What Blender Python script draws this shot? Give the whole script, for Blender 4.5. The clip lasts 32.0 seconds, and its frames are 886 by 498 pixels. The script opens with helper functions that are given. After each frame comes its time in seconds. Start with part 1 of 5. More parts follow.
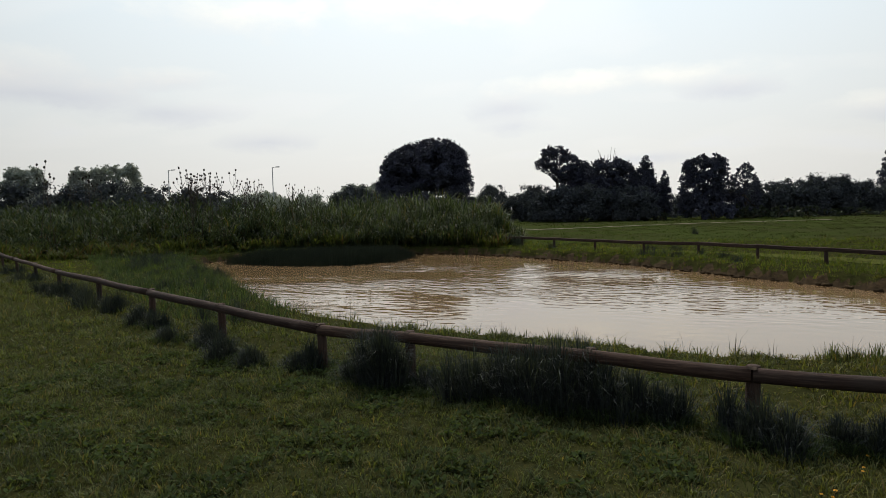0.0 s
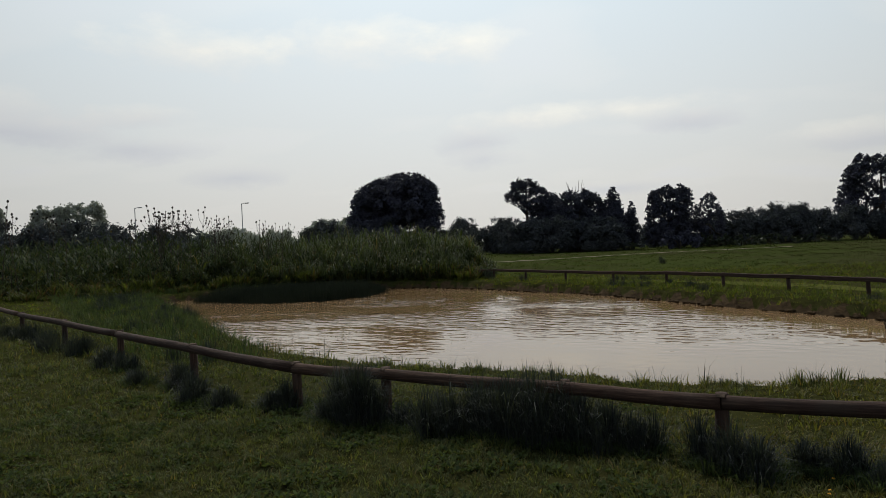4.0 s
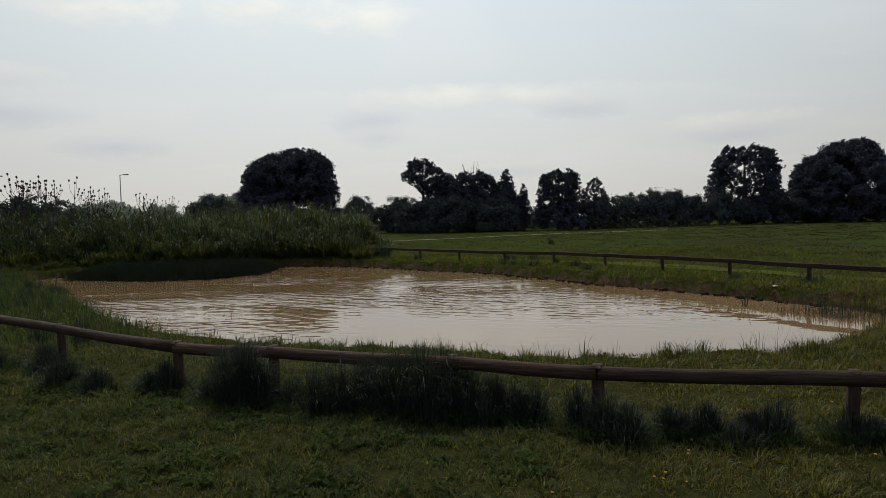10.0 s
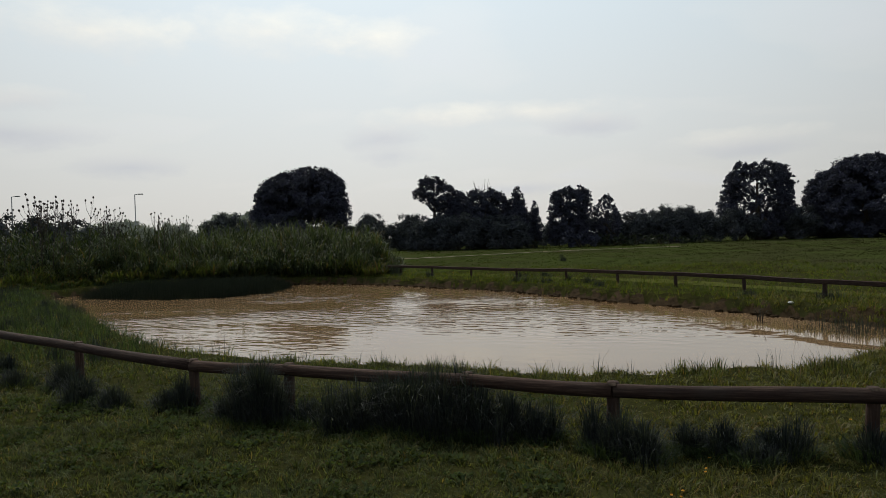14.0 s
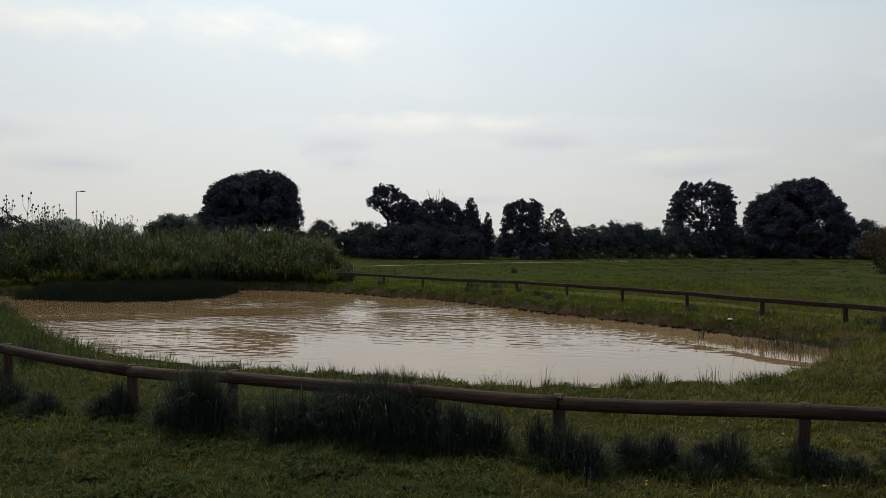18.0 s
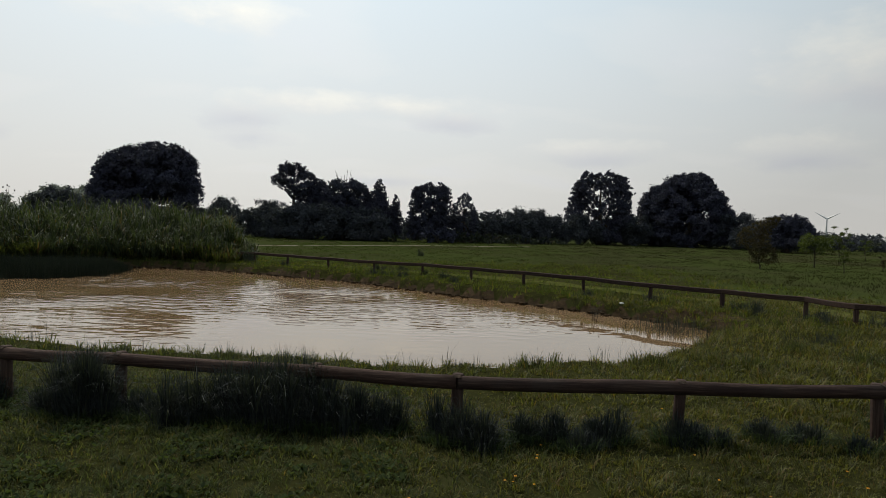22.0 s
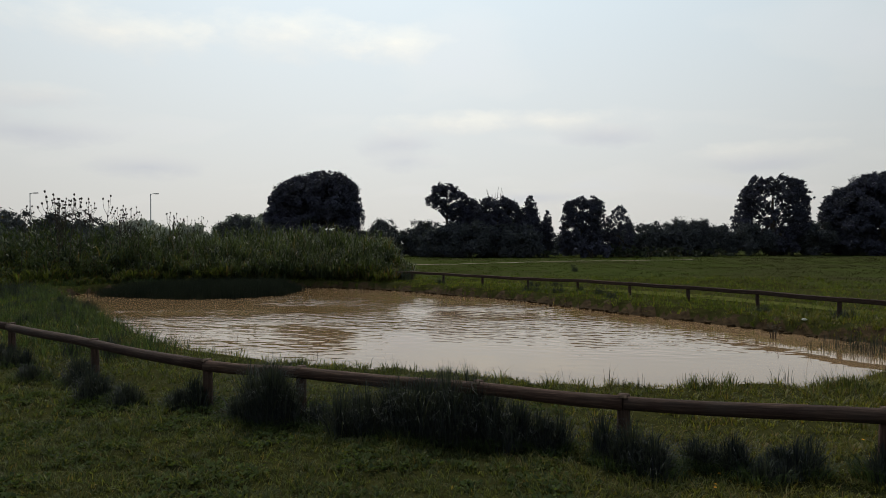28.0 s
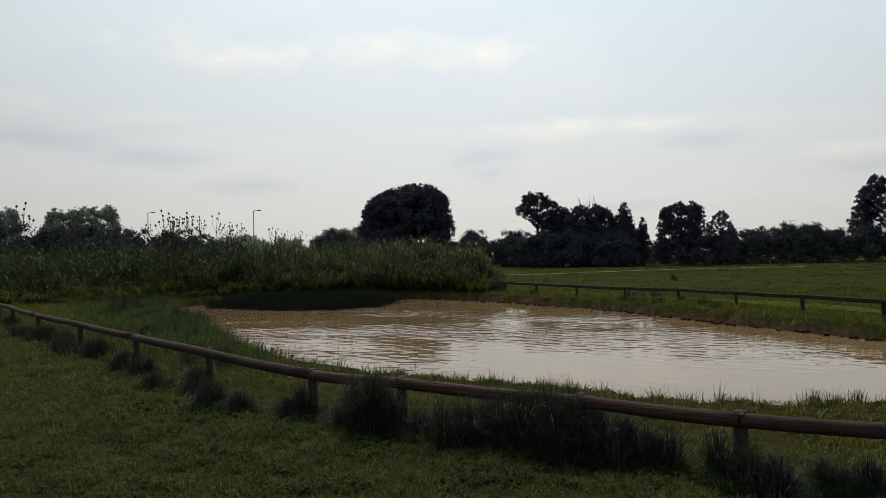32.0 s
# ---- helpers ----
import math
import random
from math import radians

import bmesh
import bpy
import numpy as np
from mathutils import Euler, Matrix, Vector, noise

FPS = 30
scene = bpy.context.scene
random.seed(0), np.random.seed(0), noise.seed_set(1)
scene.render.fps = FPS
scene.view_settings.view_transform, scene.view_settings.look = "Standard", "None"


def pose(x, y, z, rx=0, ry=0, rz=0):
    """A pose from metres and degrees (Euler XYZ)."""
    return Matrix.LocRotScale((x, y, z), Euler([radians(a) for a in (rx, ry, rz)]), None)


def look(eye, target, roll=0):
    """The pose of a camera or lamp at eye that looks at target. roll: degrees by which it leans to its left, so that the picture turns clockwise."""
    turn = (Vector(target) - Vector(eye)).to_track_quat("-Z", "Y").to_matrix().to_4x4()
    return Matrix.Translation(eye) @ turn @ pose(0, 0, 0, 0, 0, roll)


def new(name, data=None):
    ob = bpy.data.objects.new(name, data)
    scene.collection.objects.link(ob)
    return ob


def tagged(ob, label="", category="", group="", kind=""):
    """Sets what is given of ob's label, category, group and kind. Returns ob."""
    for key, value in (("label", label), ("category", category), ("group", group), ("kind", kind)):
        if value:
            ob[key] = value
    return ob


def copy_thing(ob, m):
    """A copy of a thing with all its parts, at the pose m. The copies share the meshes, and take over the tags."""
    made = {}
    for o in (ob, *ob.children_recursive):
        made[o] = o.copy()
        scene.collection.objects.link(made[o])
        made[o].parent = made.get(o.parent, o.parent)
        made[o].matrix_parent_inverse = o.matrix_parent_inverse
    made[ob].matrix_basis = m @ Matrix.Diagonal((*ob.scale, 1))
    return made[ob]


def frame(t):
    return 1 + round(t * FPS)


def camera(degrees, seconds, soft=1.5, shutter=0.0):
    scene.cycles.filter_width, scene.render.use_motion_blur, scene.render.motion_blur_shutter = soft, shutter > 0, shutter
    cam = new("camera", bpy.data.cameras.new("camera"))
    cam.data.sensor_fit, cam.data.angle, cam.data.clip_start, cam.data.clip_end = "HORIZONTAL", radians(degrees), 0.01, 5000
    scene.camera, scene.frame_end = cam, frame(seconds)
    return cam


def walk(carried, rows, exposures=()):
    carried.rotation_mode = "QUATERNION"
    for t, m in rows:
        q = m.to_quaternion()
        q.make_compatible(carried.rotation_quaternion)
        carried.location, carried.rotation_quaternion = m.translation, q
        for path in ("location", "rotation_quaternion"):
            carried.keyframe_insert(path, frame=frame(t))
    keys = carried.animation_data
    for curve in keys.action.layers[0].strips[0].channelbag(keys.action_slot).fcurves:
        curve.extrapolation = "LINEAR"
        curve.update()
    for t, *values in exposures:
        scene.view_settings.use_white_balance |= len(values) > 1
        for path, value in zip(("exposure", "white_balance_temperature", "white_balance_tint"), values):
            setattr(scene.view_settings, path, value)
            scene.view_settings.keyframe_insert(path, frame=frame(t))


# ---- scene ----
cam = camera(69.64, 32.0, soft=0.55)
# seconds, eye, target, roll
PATH = [
    (0, (-0.031, 0.121, 1.636), (-2.644, 9.756, 1.046), -1.44),
    (0.5, (-0.040, 0.125, 1.647), (-2.574, 9.790, 1.242), -1.08),
    (1, (-0.033, 0.117, 1.648), (-2.537, 9.794, 1.332), -1.48),
    (1.5, (-0.037, 0.133, 1.648), (-2.644, 9.784, 1.416), -1.37),
    (2, (-0.038, 0.111, 1.653), (-2.797, 9.720, 1.411), -1.57),
    (2.5, (-0.043, 0.117, 1.651), (-2.872, 9.705, 1.414), -2.17),
    (3, (-0.045, 0.078, 1.652), (-2.880, 9.666, 1.476), -2.47),
    (3.5, (-0.032, 0.041, 1.666), (-2.456, 9.742, 1.561), -2.34),
    (5.5, (-0.025, 0.023, 1.661), (-1.995, 9.827, 1.575), -2.40),
    (6, (-0.025, 0.016, 1.655), (-1.999, 9.817, 1.436), -2.12),
    (6.5, (-0.029, 0.031, 1.649), (-2.055, 9.818, 1.313), -2.23),
    (7, (-0.049, 0.030, 1.649), (-2.105, 9.809, 1.277), -1.97),
    (7.5, (-0.048, 0.025, 1.648), (-2.149, 9.793, 1.220), -1.56),
    (8, (-0.039, 0.007, 1.651), (-2.008, 9.805, 1.286), -1.44),
    (8.5, (-0.019, -0.007, 1.653), (-1.558, 9.867, 1.303), -1.70),
    (9, (-0.003, 0.025, 1.646), (-1.093, 9.957, 1.256), -1.68),
    (9.5, (0.002, 0.038, 1.643), (-0.743, 10.001, 1.222), -1.25),
    (10, (0.007, 0.039, 1.643), (-0.561, 10.012, 1.177), -1.38),
    (10.5, (0.002, 0.044, 1.644), (-0.490, 10.021, 1.171), -1.01),
    (11, (-0.006, 0.041, 1.646), (-0.501, 10.023, 1.301), -1.06),
    (11.5, (-0.005, 0.038, 1.648), (-0.525, 10.022, 1.439), -1.18),
    (12, (-0.002, 0.035, 1.650), (-0.634, 10.014, 1.498), -1.42),
    (12.5, (-0.009, 0.050, 1.649), (-0.800, 10.018, 1.537), -2.05),
    (13, (-0.003, 0.032, 1.648), (-0.836, 9.996, 1.490), -2.49),
    (13.5, (-0.006, 0.022, 1.647), (-0.797, 9.989, 1.438), -1.97),
    (15.5, (-0.036, -0.093, 1.665), (-0.487, 9.897, 1.676), -0.80),
    (16, (-0.024, -0.100, 1.673), (-0.079, 9.900, 1.726), -0.60),
    (16.5, (0.007, -0.002, 1.657), (0.226, 9.995, 1.691), -0.53),
    (17, (-0.001, 0.004, 1.662), (0.191, 10.002, 1.679), -0.15),
    (17.5, (-0.007, 0.005, 1.660), (0.076, 10.005, 1.623), -0.17),
    (18, (-0.009, 0.009, 1.653), (-0.004, 10.009, 1.598), 0.11),
    (18.5, (-0.007, 0.006, 1.654), (-0.027, 10.006, 1.600), -0.17),
    (19, (-0.000, -0.000, 1.654), (-0.004, 10.000, 1.573), -0.07),
    (19.5, (0.004, -0.002, 1.654), (-0.010, 9.998, 1.570), 0.09),
    (20, (0.006, 0.007, 1.651), (-0.034, 10.006, 1.565), -0.01),
    (20.5, (0.001, 0.003, 1.651), (-0.038, 10.002, 1.555), 0.03),
    (21, (-0.025, -0.079, 1.666), (0.206, 9.918, 1.542), 0.49),
    (21.5, (-0.019, -0.073, 1.660), (0.994, 9.873, 1.443), 1.60),
    (22, (0.016, -0.029, 1.650), (1.470, 9.860, 1.340), 1.60),
    (22.5, (0.056, 0.017, 1.640), (1.704, 9.874, 1.302), 1.57),
    (23, (0.074, 0.035, 1.631), (1.775, 9.883, 1.268), 1.67),
    (23.5, (0.072, 0.047, 1.628), (1.656, 9.913, 1.240), 1.35),
    (24, (0.061, 0.033, 1.630), (1.627, 9.902, 1.238), 1.62),
    (24.5, (0.040, 0.036, 1.635), (1.502, 9.920, 1.230), 1.58),
    (25, (0.043, 0.083, 1.630), (1.160, 10.013, 1.250), 1.11),
    (25.5, (0.040, 0.093, 1.629), (0.776, 10.062, 1.346), 0.78),
    (26, (0.024, 0.088, 1.637), (0.346, 10.081, 1.440), 0.21),
    (26.5, (0.001, 0.045, 1.642), (-0.056, 10.043, 1.472), 0.51),
    (28.5, (-0.060, -0.050, 1.660), (-1.213, 9.883, 1.595), -0.24),
    (29, (-0.083, -0.033, 1.657), (-1.464, 9.871, 1.563), 0.08),
    (29.5, (-0.082, -0.041, 1.662), (-1.651, 9.835, 1.598), 0.15),
    (30, (-0.084, -0.047, 1.664), (-1.859, 9.794, 1.678), -0.40),
    (30.5, (-0.085, -0.043, 1.664), (-2.022, 9.767, 1.708), -0.85),
    (31, (-0.100, -0.030, 1.661), (-2.148, 9.758, 1.744), -0.98),
    (31.5, (-0.088, -0.047, 1.664), (-2.243, 9.718, 1.754), -0.81),
    (32, (-0.110, -0.035, 1.662), (-2.414, 9.695, 1.762), -1.04),
]
walk(cam, [(t, look(e, g, r)) for t, e, g, r in PATH], [(0, 0.21), (0.7, 0.09), (1.5, -0.04), (3.5, -0.07), (6, -0.13), (13, -0.10), (16, 0.0), (20, -0.04), (23, 0.0), (25.5, 0.0), (29, -0.05), (32, -0.05)])

# ---- light: hazy summer sky, sun ahead and to the left ----
SUN_AZ, SUN_EL = radians(-20), radians(50)
world = bpy.data.worlds.new("sky")
scene.world = world
world.use_nodes = True
wn, wl = world.node_tree.nodes, world.node_tree.links
wn.clear()
w_out = wn.new("ShaderNodeOutputWorld")
w_bg = wn.new("ShaderNodeBackground")
w_sky = wn.new("ShaderNodeTexSky")
w_sky.sky_type, w_sky.sun_disc = "NISHITA", False
w_sky.sun_elevation, w_sky.sun_rotation = SUN_EL, SUN_AZ
w_sky.dust_density, w_sky.air_density, w_sky.ozone_density = 4.0, 1.0, 1.0
w_co = wn.new("ShaderNodeTexCoord")
w_sep = wn.new("ShaderNodeSeparateXYZ")
wl.new(w_co.outputs["Generated"], w_sep.inputs[0])


def wmath(op, a, b, clamp=False):
    n = wn.new("ShaderNodeMath")
    n.operation, n.use_clamp = op, clamp
    for k, v in enumerate((a, b)):
        if isinstance(v, (int, float)):
            n.inputs[k].default_value = v
        else:
            wl.new(v, n.inputs[k])
    return n.outputs[0]


# flat cloud sheet: the direction laid out on a plane overhead
w_z = wmath("ADD", wmath("MAXIMUM", w_sep.outputs[2], 0.0), 0.20)
w_pl = wn.new("ShaderNodeCombineXYZ")
wl.new(wmath("DIVIDE", w_sep.outputs[0], w_z), w_pl.inputs[0])
wl.new(wmath("DIVIDE", w_sep.outputs[1], w_z), w_pl.inputs[1])
w_map = wn.new("ShaderNodeMapping")
w_map.inputs["Location"].default_value = (3.4, 1.7, 0)
w_map.inputs["Scale"].default_value = (0.8, 1.15, 1)
wl.new(w_pl.outputs[0], w_map.inputs[0])
w_noise = wn.new("ShaderNodeTexNoise")
w_noise.inputs["Scale"].default_value, w_noise.inputs["Detail"].default_value, w_noise.inputs["Roughness"].default_value = 1.7, 5, 0.42
wl.new(w_map.outputs[0], w_noise.inputs["Vector"])
w_ramp = wn.new("ShaderNodeValToRGB")
w_ramp.color_ramp.elements[0].position, w_ramp.color_ramp.elements[1].position = 0.53, 0.72
wl.new(w_noise.outputs["Fac"], w_ramp.inputs[0])
# milky haze over the blue, then clouds, greyer where they are thick
w_haze = wn.new("ShaderNodeMixRGB")
w_tone = wn.new("ShaderNodeMixRGB")
w_tone.inputs[1].default_value, w_tone.inputs[2].default_value = (8.8, 8.6, 8.15, 1), (6.9, 8.2, 8.9, 1)
wl.new(wmath("MULTIPLY", w_sep.outputs[2], 2.4, True), w_tone.inputs[0])
wl.new(w_tone.outputs[0], w_haze.inputs[2])
wl.new(wmath("SUBTRACT", 0.95, wmath("MULTIPLY", w_sep.outputs[2], 0.22)), w_haze.inputs[0])
wl.new(w_sky.outputs[0], w_haze.inputs[1])
w_shade = wn.new("ShaderNodeValToRGB")
w_shade.color_ramp.elements[0].position, w_shade.color_ramp.elements[0].color = 0.55, (1.02, 1.00, 0.95, 1)
w_shade.color_ramp.elements[1].position, w_shade.color_ramp.elements[1].color = 0.68, (0.90, 0.92, 0.96, 1)
wl.new(w_noise.outputs["Fac"], w_shade.inputs[0])
w_cl = wn.new("ShaderNodeMixRGB")
w_cl.blend_type = "MULTIPLY"
w_cl.inputs[0].default_value, w_cl.inputs[2].default_value = 1.0, (9.7, 9.6, 9.4, 1)
wl.new(w_shade.outputs[0], w_cl.inputs[1])
w_mix = wn.new("ShaderNodeMixRGB")
wl.new(wmath("MULTIPLY", w_ramp.outputs[0], 0.35), w_mix.inputs[0])
wl.new(w_haze.outputs[0], w_mix.inputs[1])
wl.new(w_cl.outputs[0], w_mix.inputs[2])
# single clouds: bearing, height over the horizon, half width, half depth, all in degrees; and how sunlit, from 0 to 1
CLOUDS = [(-33.0, 16.6, 6.5, 1.5, 0.80), (-19.0, 17.6, 5.5, 1.7, 0.85), (-10.0, 17.4, 4.0, 1.3, 0.90), (-48.0, 10.8, 6.5, 1.5, 0.30), (-46.5, 9.6, 6.0, 0.9, 0.05), (-38.0, 8.6, 4.5, 0.9, 0.05),
          (-37.5, 11.2, 3.5, 0.8, 0.45), (-30.2, 6.3, 3.4, 0.9, 0.05), (-9.2, 9.0, 3.0, 1.0, 0.10), (-5.6, 10.6, 4.0, 0.9, 0.75), (-8.5, 7.4, 2.4, 0.8, 0.15),
          (4.5, 10.8, 6.0, 0.9, 0.80), (9.0, 9.4, 3.6, 0.8, 0.10), (42.0, 13.0, 6.0, 2.4, 0.75), (43.0, 11.2, 5.0, 1.2, 0.20), (37.3, 7.2, 4.0, 0.9, 0.70), (37.8, 6.2, 3.8, 0.8, 0.10),
          (21.0, 7.4, 4.5, 0.7, 0.70), (22.0, 6.5, 4.0, 0.7, 0.15), (3.0, 4.2, 4.0, 0.5, 0.20)]
w_puff = wn.new("ShaderNodeTexNoise")
w_puff.inputs["Scale"].default_value, w_puff.inputs["Detail"].default_value, w_puff.inputs["Roughness"].default_value = 13.0, 6, 0.6
w_flat = wn.new("ShaderNodeMapping")
w_flat.inputs["Scale"].default_value = (1, 1, 2.2)
wl.new(w_co.outputs["Generated"], w_flat.inputs[0])
wl.new(w_flat.outputs[0], w_puff.inputs["Vector"])
w_fray = wmath("MULTIPLY", wmath("SUBTRACT", w_puff.outputs["Fac"], 0.5), 1.9)


def wdot(v):
    n = wn.new("ShaderNodeVectorMath")
    n.operation = "DOT_PRODUCT"
    n.inputs[1].default_value = v
    wl.new(w_co.outputs["Generated"], n.inputs[0])
    return n.outputs["Value"]


w_sheet = w_mix.outputs[0]
for c_az, c_el, c_w, c_h, c_lit in CLOUDS:
    a, e = radians(c_az), radians(c_el)
    c_u = wmath("DIVIDE", wdot((math.cos(a), -math.sin(a), 0)), math.sin(radians(c_w * 1.25)))
    c_v = wmath("DIVIDE", wdot((-math.sin(a) * math.sin(e), -math.cos(a) * math.sin(e), math.cos(e))), math.sin(radians(c_h * 1.3)))
    c_r = wmath("SQRT", wmath("ADD", wmath("MULTIPLY", c_u, c_u), wmath("MULTIPLY", c_v, c_v)), 0.0)
    c_f = wmath("MULTIPLY", wmath("ADD", wmath("SUBTRACT", 1.15, c_r), w_fray), 0.8, True)
    c_f = wmath("MULTIPLY", c_f, wmath("GREATER_THAN", wdot((math.sin(a), math.cos(a), 0)), 0.0))
    c_top = wn.new("ShaderNodeMixRGB")
    c_top.inputs[1].default_value, c_top.inputs[2].default_value = (6.7, 6.95, 7.5, 1), (10.1, 9.95, 9.1, 1)
    wl.new(wmath("ADD", wmath("ADD", wmath("MULTIPLY", c_v, 0.35), c_lit), wmath("MULTIPLY", w_fray, 0.35), True), c_top.inputs[0])
    c_mix = wn.new("ShaderNodeMixRGB")
    wl.new(wmath("MULTIPLY", c_f, 0.85), c_mix.inputs[0])
    wl.new(w_sheet, c_mix.inputs[1])
    wl.new(c_top.outputs[0], c_mix.inputs[2])
    w_sheet = c_mix.outputs[0]
# haze and cloud are brightest round the sun and fade away from it
w_dot = wn.new("ShaderNodeVectorMath")
w_dot.operation = "DOT_PRODUCT"
GLOW_AZ = radians(-9)
w_dot.inputs[1].default_value = (math.sin(GLOW_AZ) * math.cos(SUN_EL), math.cos(GLOW_AZ) * math.cos(SUN_EL), math.sin(SUN_EL))
wl.new(w_co.outputs["Generated"], w_dot.inputs[0])
w_glow = wmath("MAXIMUM", wmath("ADD", wmath("MULTIPLY", w_dot.outputs["Value"], 1.10), 0.11), 0.64)
w_fin = wn.new("ShaderNodeMixRGB")
w_fin.blend_type = "MULTIPLY"
w_fin.inputs[0].default_value = 1.0
wl.new(w_sheet, w_fin.inputs[1])
wl.new(w_glow, w_fin.inputs[2])
wl.new(w_fin.outputs[0], w_bg.inputs[0])
w_bg.inputs[1].default_value = 0.1
wl.new(w_bg.outputs[0], w_out.inputs[0])

sun = new("sun", bpy.data.lights.new("sun", "SUN"))
sun.data.energy, sun.data.angle, sun.data.color = 3.2, radians(1.2), (1.0, 0.93, 0.82)
sun.matrix_world = look((0, 0, 60), (-60 * math.sin(SUN_AZ) / math.tan(SUN_EL), -60 * math.cos(SUN_AZ) / math.tan(SUN_EL), 0))

# ---- materials ----


def node_mat(name):
    m = bpy.data.materials.new(name)
    m.use_nodes = True
    return m, m.node_tree.nodes, m.node_tree.links, m.node_tree.nodes["Principled BSDF"]


def noise_node(n, l, scale, detail=6, rough=0.6, stretch=None, coords="Object"):
    tc = n.new("ShaderNodeTexCoord")
    out = tc.outputs[coords]
    if stretch:
        mp = n.new("ShaderNodeMapping")
        mp.inputs["Scale"].default_value = stretch
        l.new(out, mp.inputs[0])
        out = mp.outputs[0]
    t = n.new("ShaderNodeTexNoise")
    t.inputs["Scale"].default_value, t.inputs["Detail"].default_value, t.inputs["Roughness"].default_value = scale, detail, rough
    l.new(out, t.inputs["Vector"])
    return t.outputs["Fac"]


def ramp_node(n, l, fac, stops):
    r = n.new("ShaderNodeValToRGB")
    e = r.color_ramp.elements
    e[0].position, e[0].color = stops[0][0], (*stops[0][1], 1)
    e[1].position, e[1].color = stops[-1][0], (*stops[-1][1], 1)
    for p, c in stops[1:-1]:
        k = e.new(p)
        k.color = (*c, 1)
    l.new(fac, r.inputs[0])
    return r.outputs[0]


def mix_col(n, l, fac, a, b, mode="MIX"):
    m = n.new("ShaderNodeMixRGB")
    m.blend_type = mode
    for k, v in enumerate((fac, a, b)):
        if isinstance(v, float):
            m.inputs[k].default_value = v
        elif isinstance(v, tuple):
            m.inputs[k].default_value = (*v, 1)
        else:
            l.new(v, m.inputs[k])
    return m.outputs[0]


def surface(name, dark, light, fine, coarse, rough=0.8, bump=0.4, depth=0.01, stretch=None, spec=0.3, third=None):
    """A matt natural surface: fine grain over broad patches, with relief."""
    m, n, l, b = node_mat(name)
    f, c = noise_node(n, l, fine, 8, 0.65, stretch), noise_node(n, l, coarse, 4, 0.55)
    col = ramp_node(n, l, f, [(0.3, dark), (0.7, light)])
    if third:
        col = mix_col(n, l, ramp_node(n, l, c, [(0.45, (0, 0, 0)), (0.65, (1, 1, 1))]), col, third)
    else:
        col = mix_col(n, l, 0.6, col, ramp_node(n, l, c, [(0.3, (0.55, 0.55, 0.55)), (0.7, (1, 1, 1))]), "MULTIPLY")
    l.new(col, b.inputs["Base Color"])
    b.inputs["Roughness"].default_value, b.inputs["Specular IOR Level"].default_value = rough, spec
    bp = n.new("ShaderNodeBump")
    bp.inputs["Strength"].default_value, bp.inputs["Distance"].default_value = bump, depth
    l.new(f, bp.inputs["Height"])
    l.new(bp.outputs[0], b.inputs["Normal"])
    return m


def leaf(name, dark, light, patch=0.6, through_light=0.35, rough=0.55, dry=None, dry_at=0.93, spec=0.10, low=0.5):
    """Leaves and blades: each its own shade, broad drifts of tone, light passing through."""
    m, n, l, b = node_mat(name)
    g = n.new("ShaderNodeNewGeometry")
    stops = [(0.0, dark), (0.9, light)]
    if dry:
        stops = [(0.0, dark), (dry_at - 0.02, light), (dry_at, dry)]
    col = ramp_node(n, l, g.outputs["Random Per Island"], stops)
    c = noise_node(n, l, patch, 5, 0.6)
    col = mix_col(n, l, 0.8, col, ramp_node(n, l, c, [(0.32, (low, low * 1.05, low)), (0.68, (1.15, 1.1, 0.95))]), "MULTIPLY")
    l.new(col, b.inputs["Base Color"])
    b.inputs["Roughness"].default_value, b.inputs["Specular IOR Level"].default_value = rough, spec
    t = n.new("ShaderNodeBsdfTranslucent")
    l.new(mix_col(n, l, 1.0, col, (1.25, 1.3, 0.55), "MULTIPLY"), t.inputs[0])
    mx = n.new("ShaderNodeMixShader")
    mx.inputs[0].default_value = through_light
    out = n["Material Output"]
    l.new(b.outputs[0], mx.inputs[1])
    l.new(t.outputs[0], mx.inputs[2])
    l.new(mx.outputs[0], out.inputs["Surface"])
    return m


# turf colour is darkened so that gaps between blades read as shadow
M_SHADED_TURF = surface("turf", (0.012, 0.013, 0.005), (0.034, 0.034, 0.011), 9.0, 0.35, 0.9, 0.8, 0.04, third=(0.028, 0.029, 0.011), spec=0.0)
M_MEADOW_TURF = surface("meadow_turf", (0.022, 0.030, 0.009), (0.040, 0.049, 0.015), 5.0, 0.10, 0.95, 0.6, 0.04, third=(0.030, 0.030, 0.014), spec=0.0)
M_MUD = surface("bank_mud", (0.016, 0.011, 0.006), (0.060, 0.040, 0.021), 7.0, 0.9, 0.95, 0.9, 0.05, spec=0.04)
M_PATH = surface("path_grit", (0.09, 0.075, 0.045), (0.19, 0.16, 0.10), 12.0, 0.6, 0.9, 0.4, 0.01)
M_BLADE = leaf("grass_blade", (0.020, 0.028, 0.016), (0.108, 0.122, 0.047), 1.6, 0.40, rough=0.55, dry=(0.15, 0.115, 0.050), dry_at=0.95, spec=0.09)
M_BRIGHT = leaf("bank_blade", (0.031, 0.045, 0.012), (0.104, 0.126, 0.030), 1.2, 0.45, dry=(0.16, 0.12, 0.05), dry_at=0.95, spec=0.04)
M_OLIVE = leaf("olive_blade", (0.028, 0.030, 0.011), (0.146, 0.146, 0.044), 0.9, 0.40, rough=0.5, dry=(0.13, 0.09, 0.04), dry_at=0.90, spec=0.10)
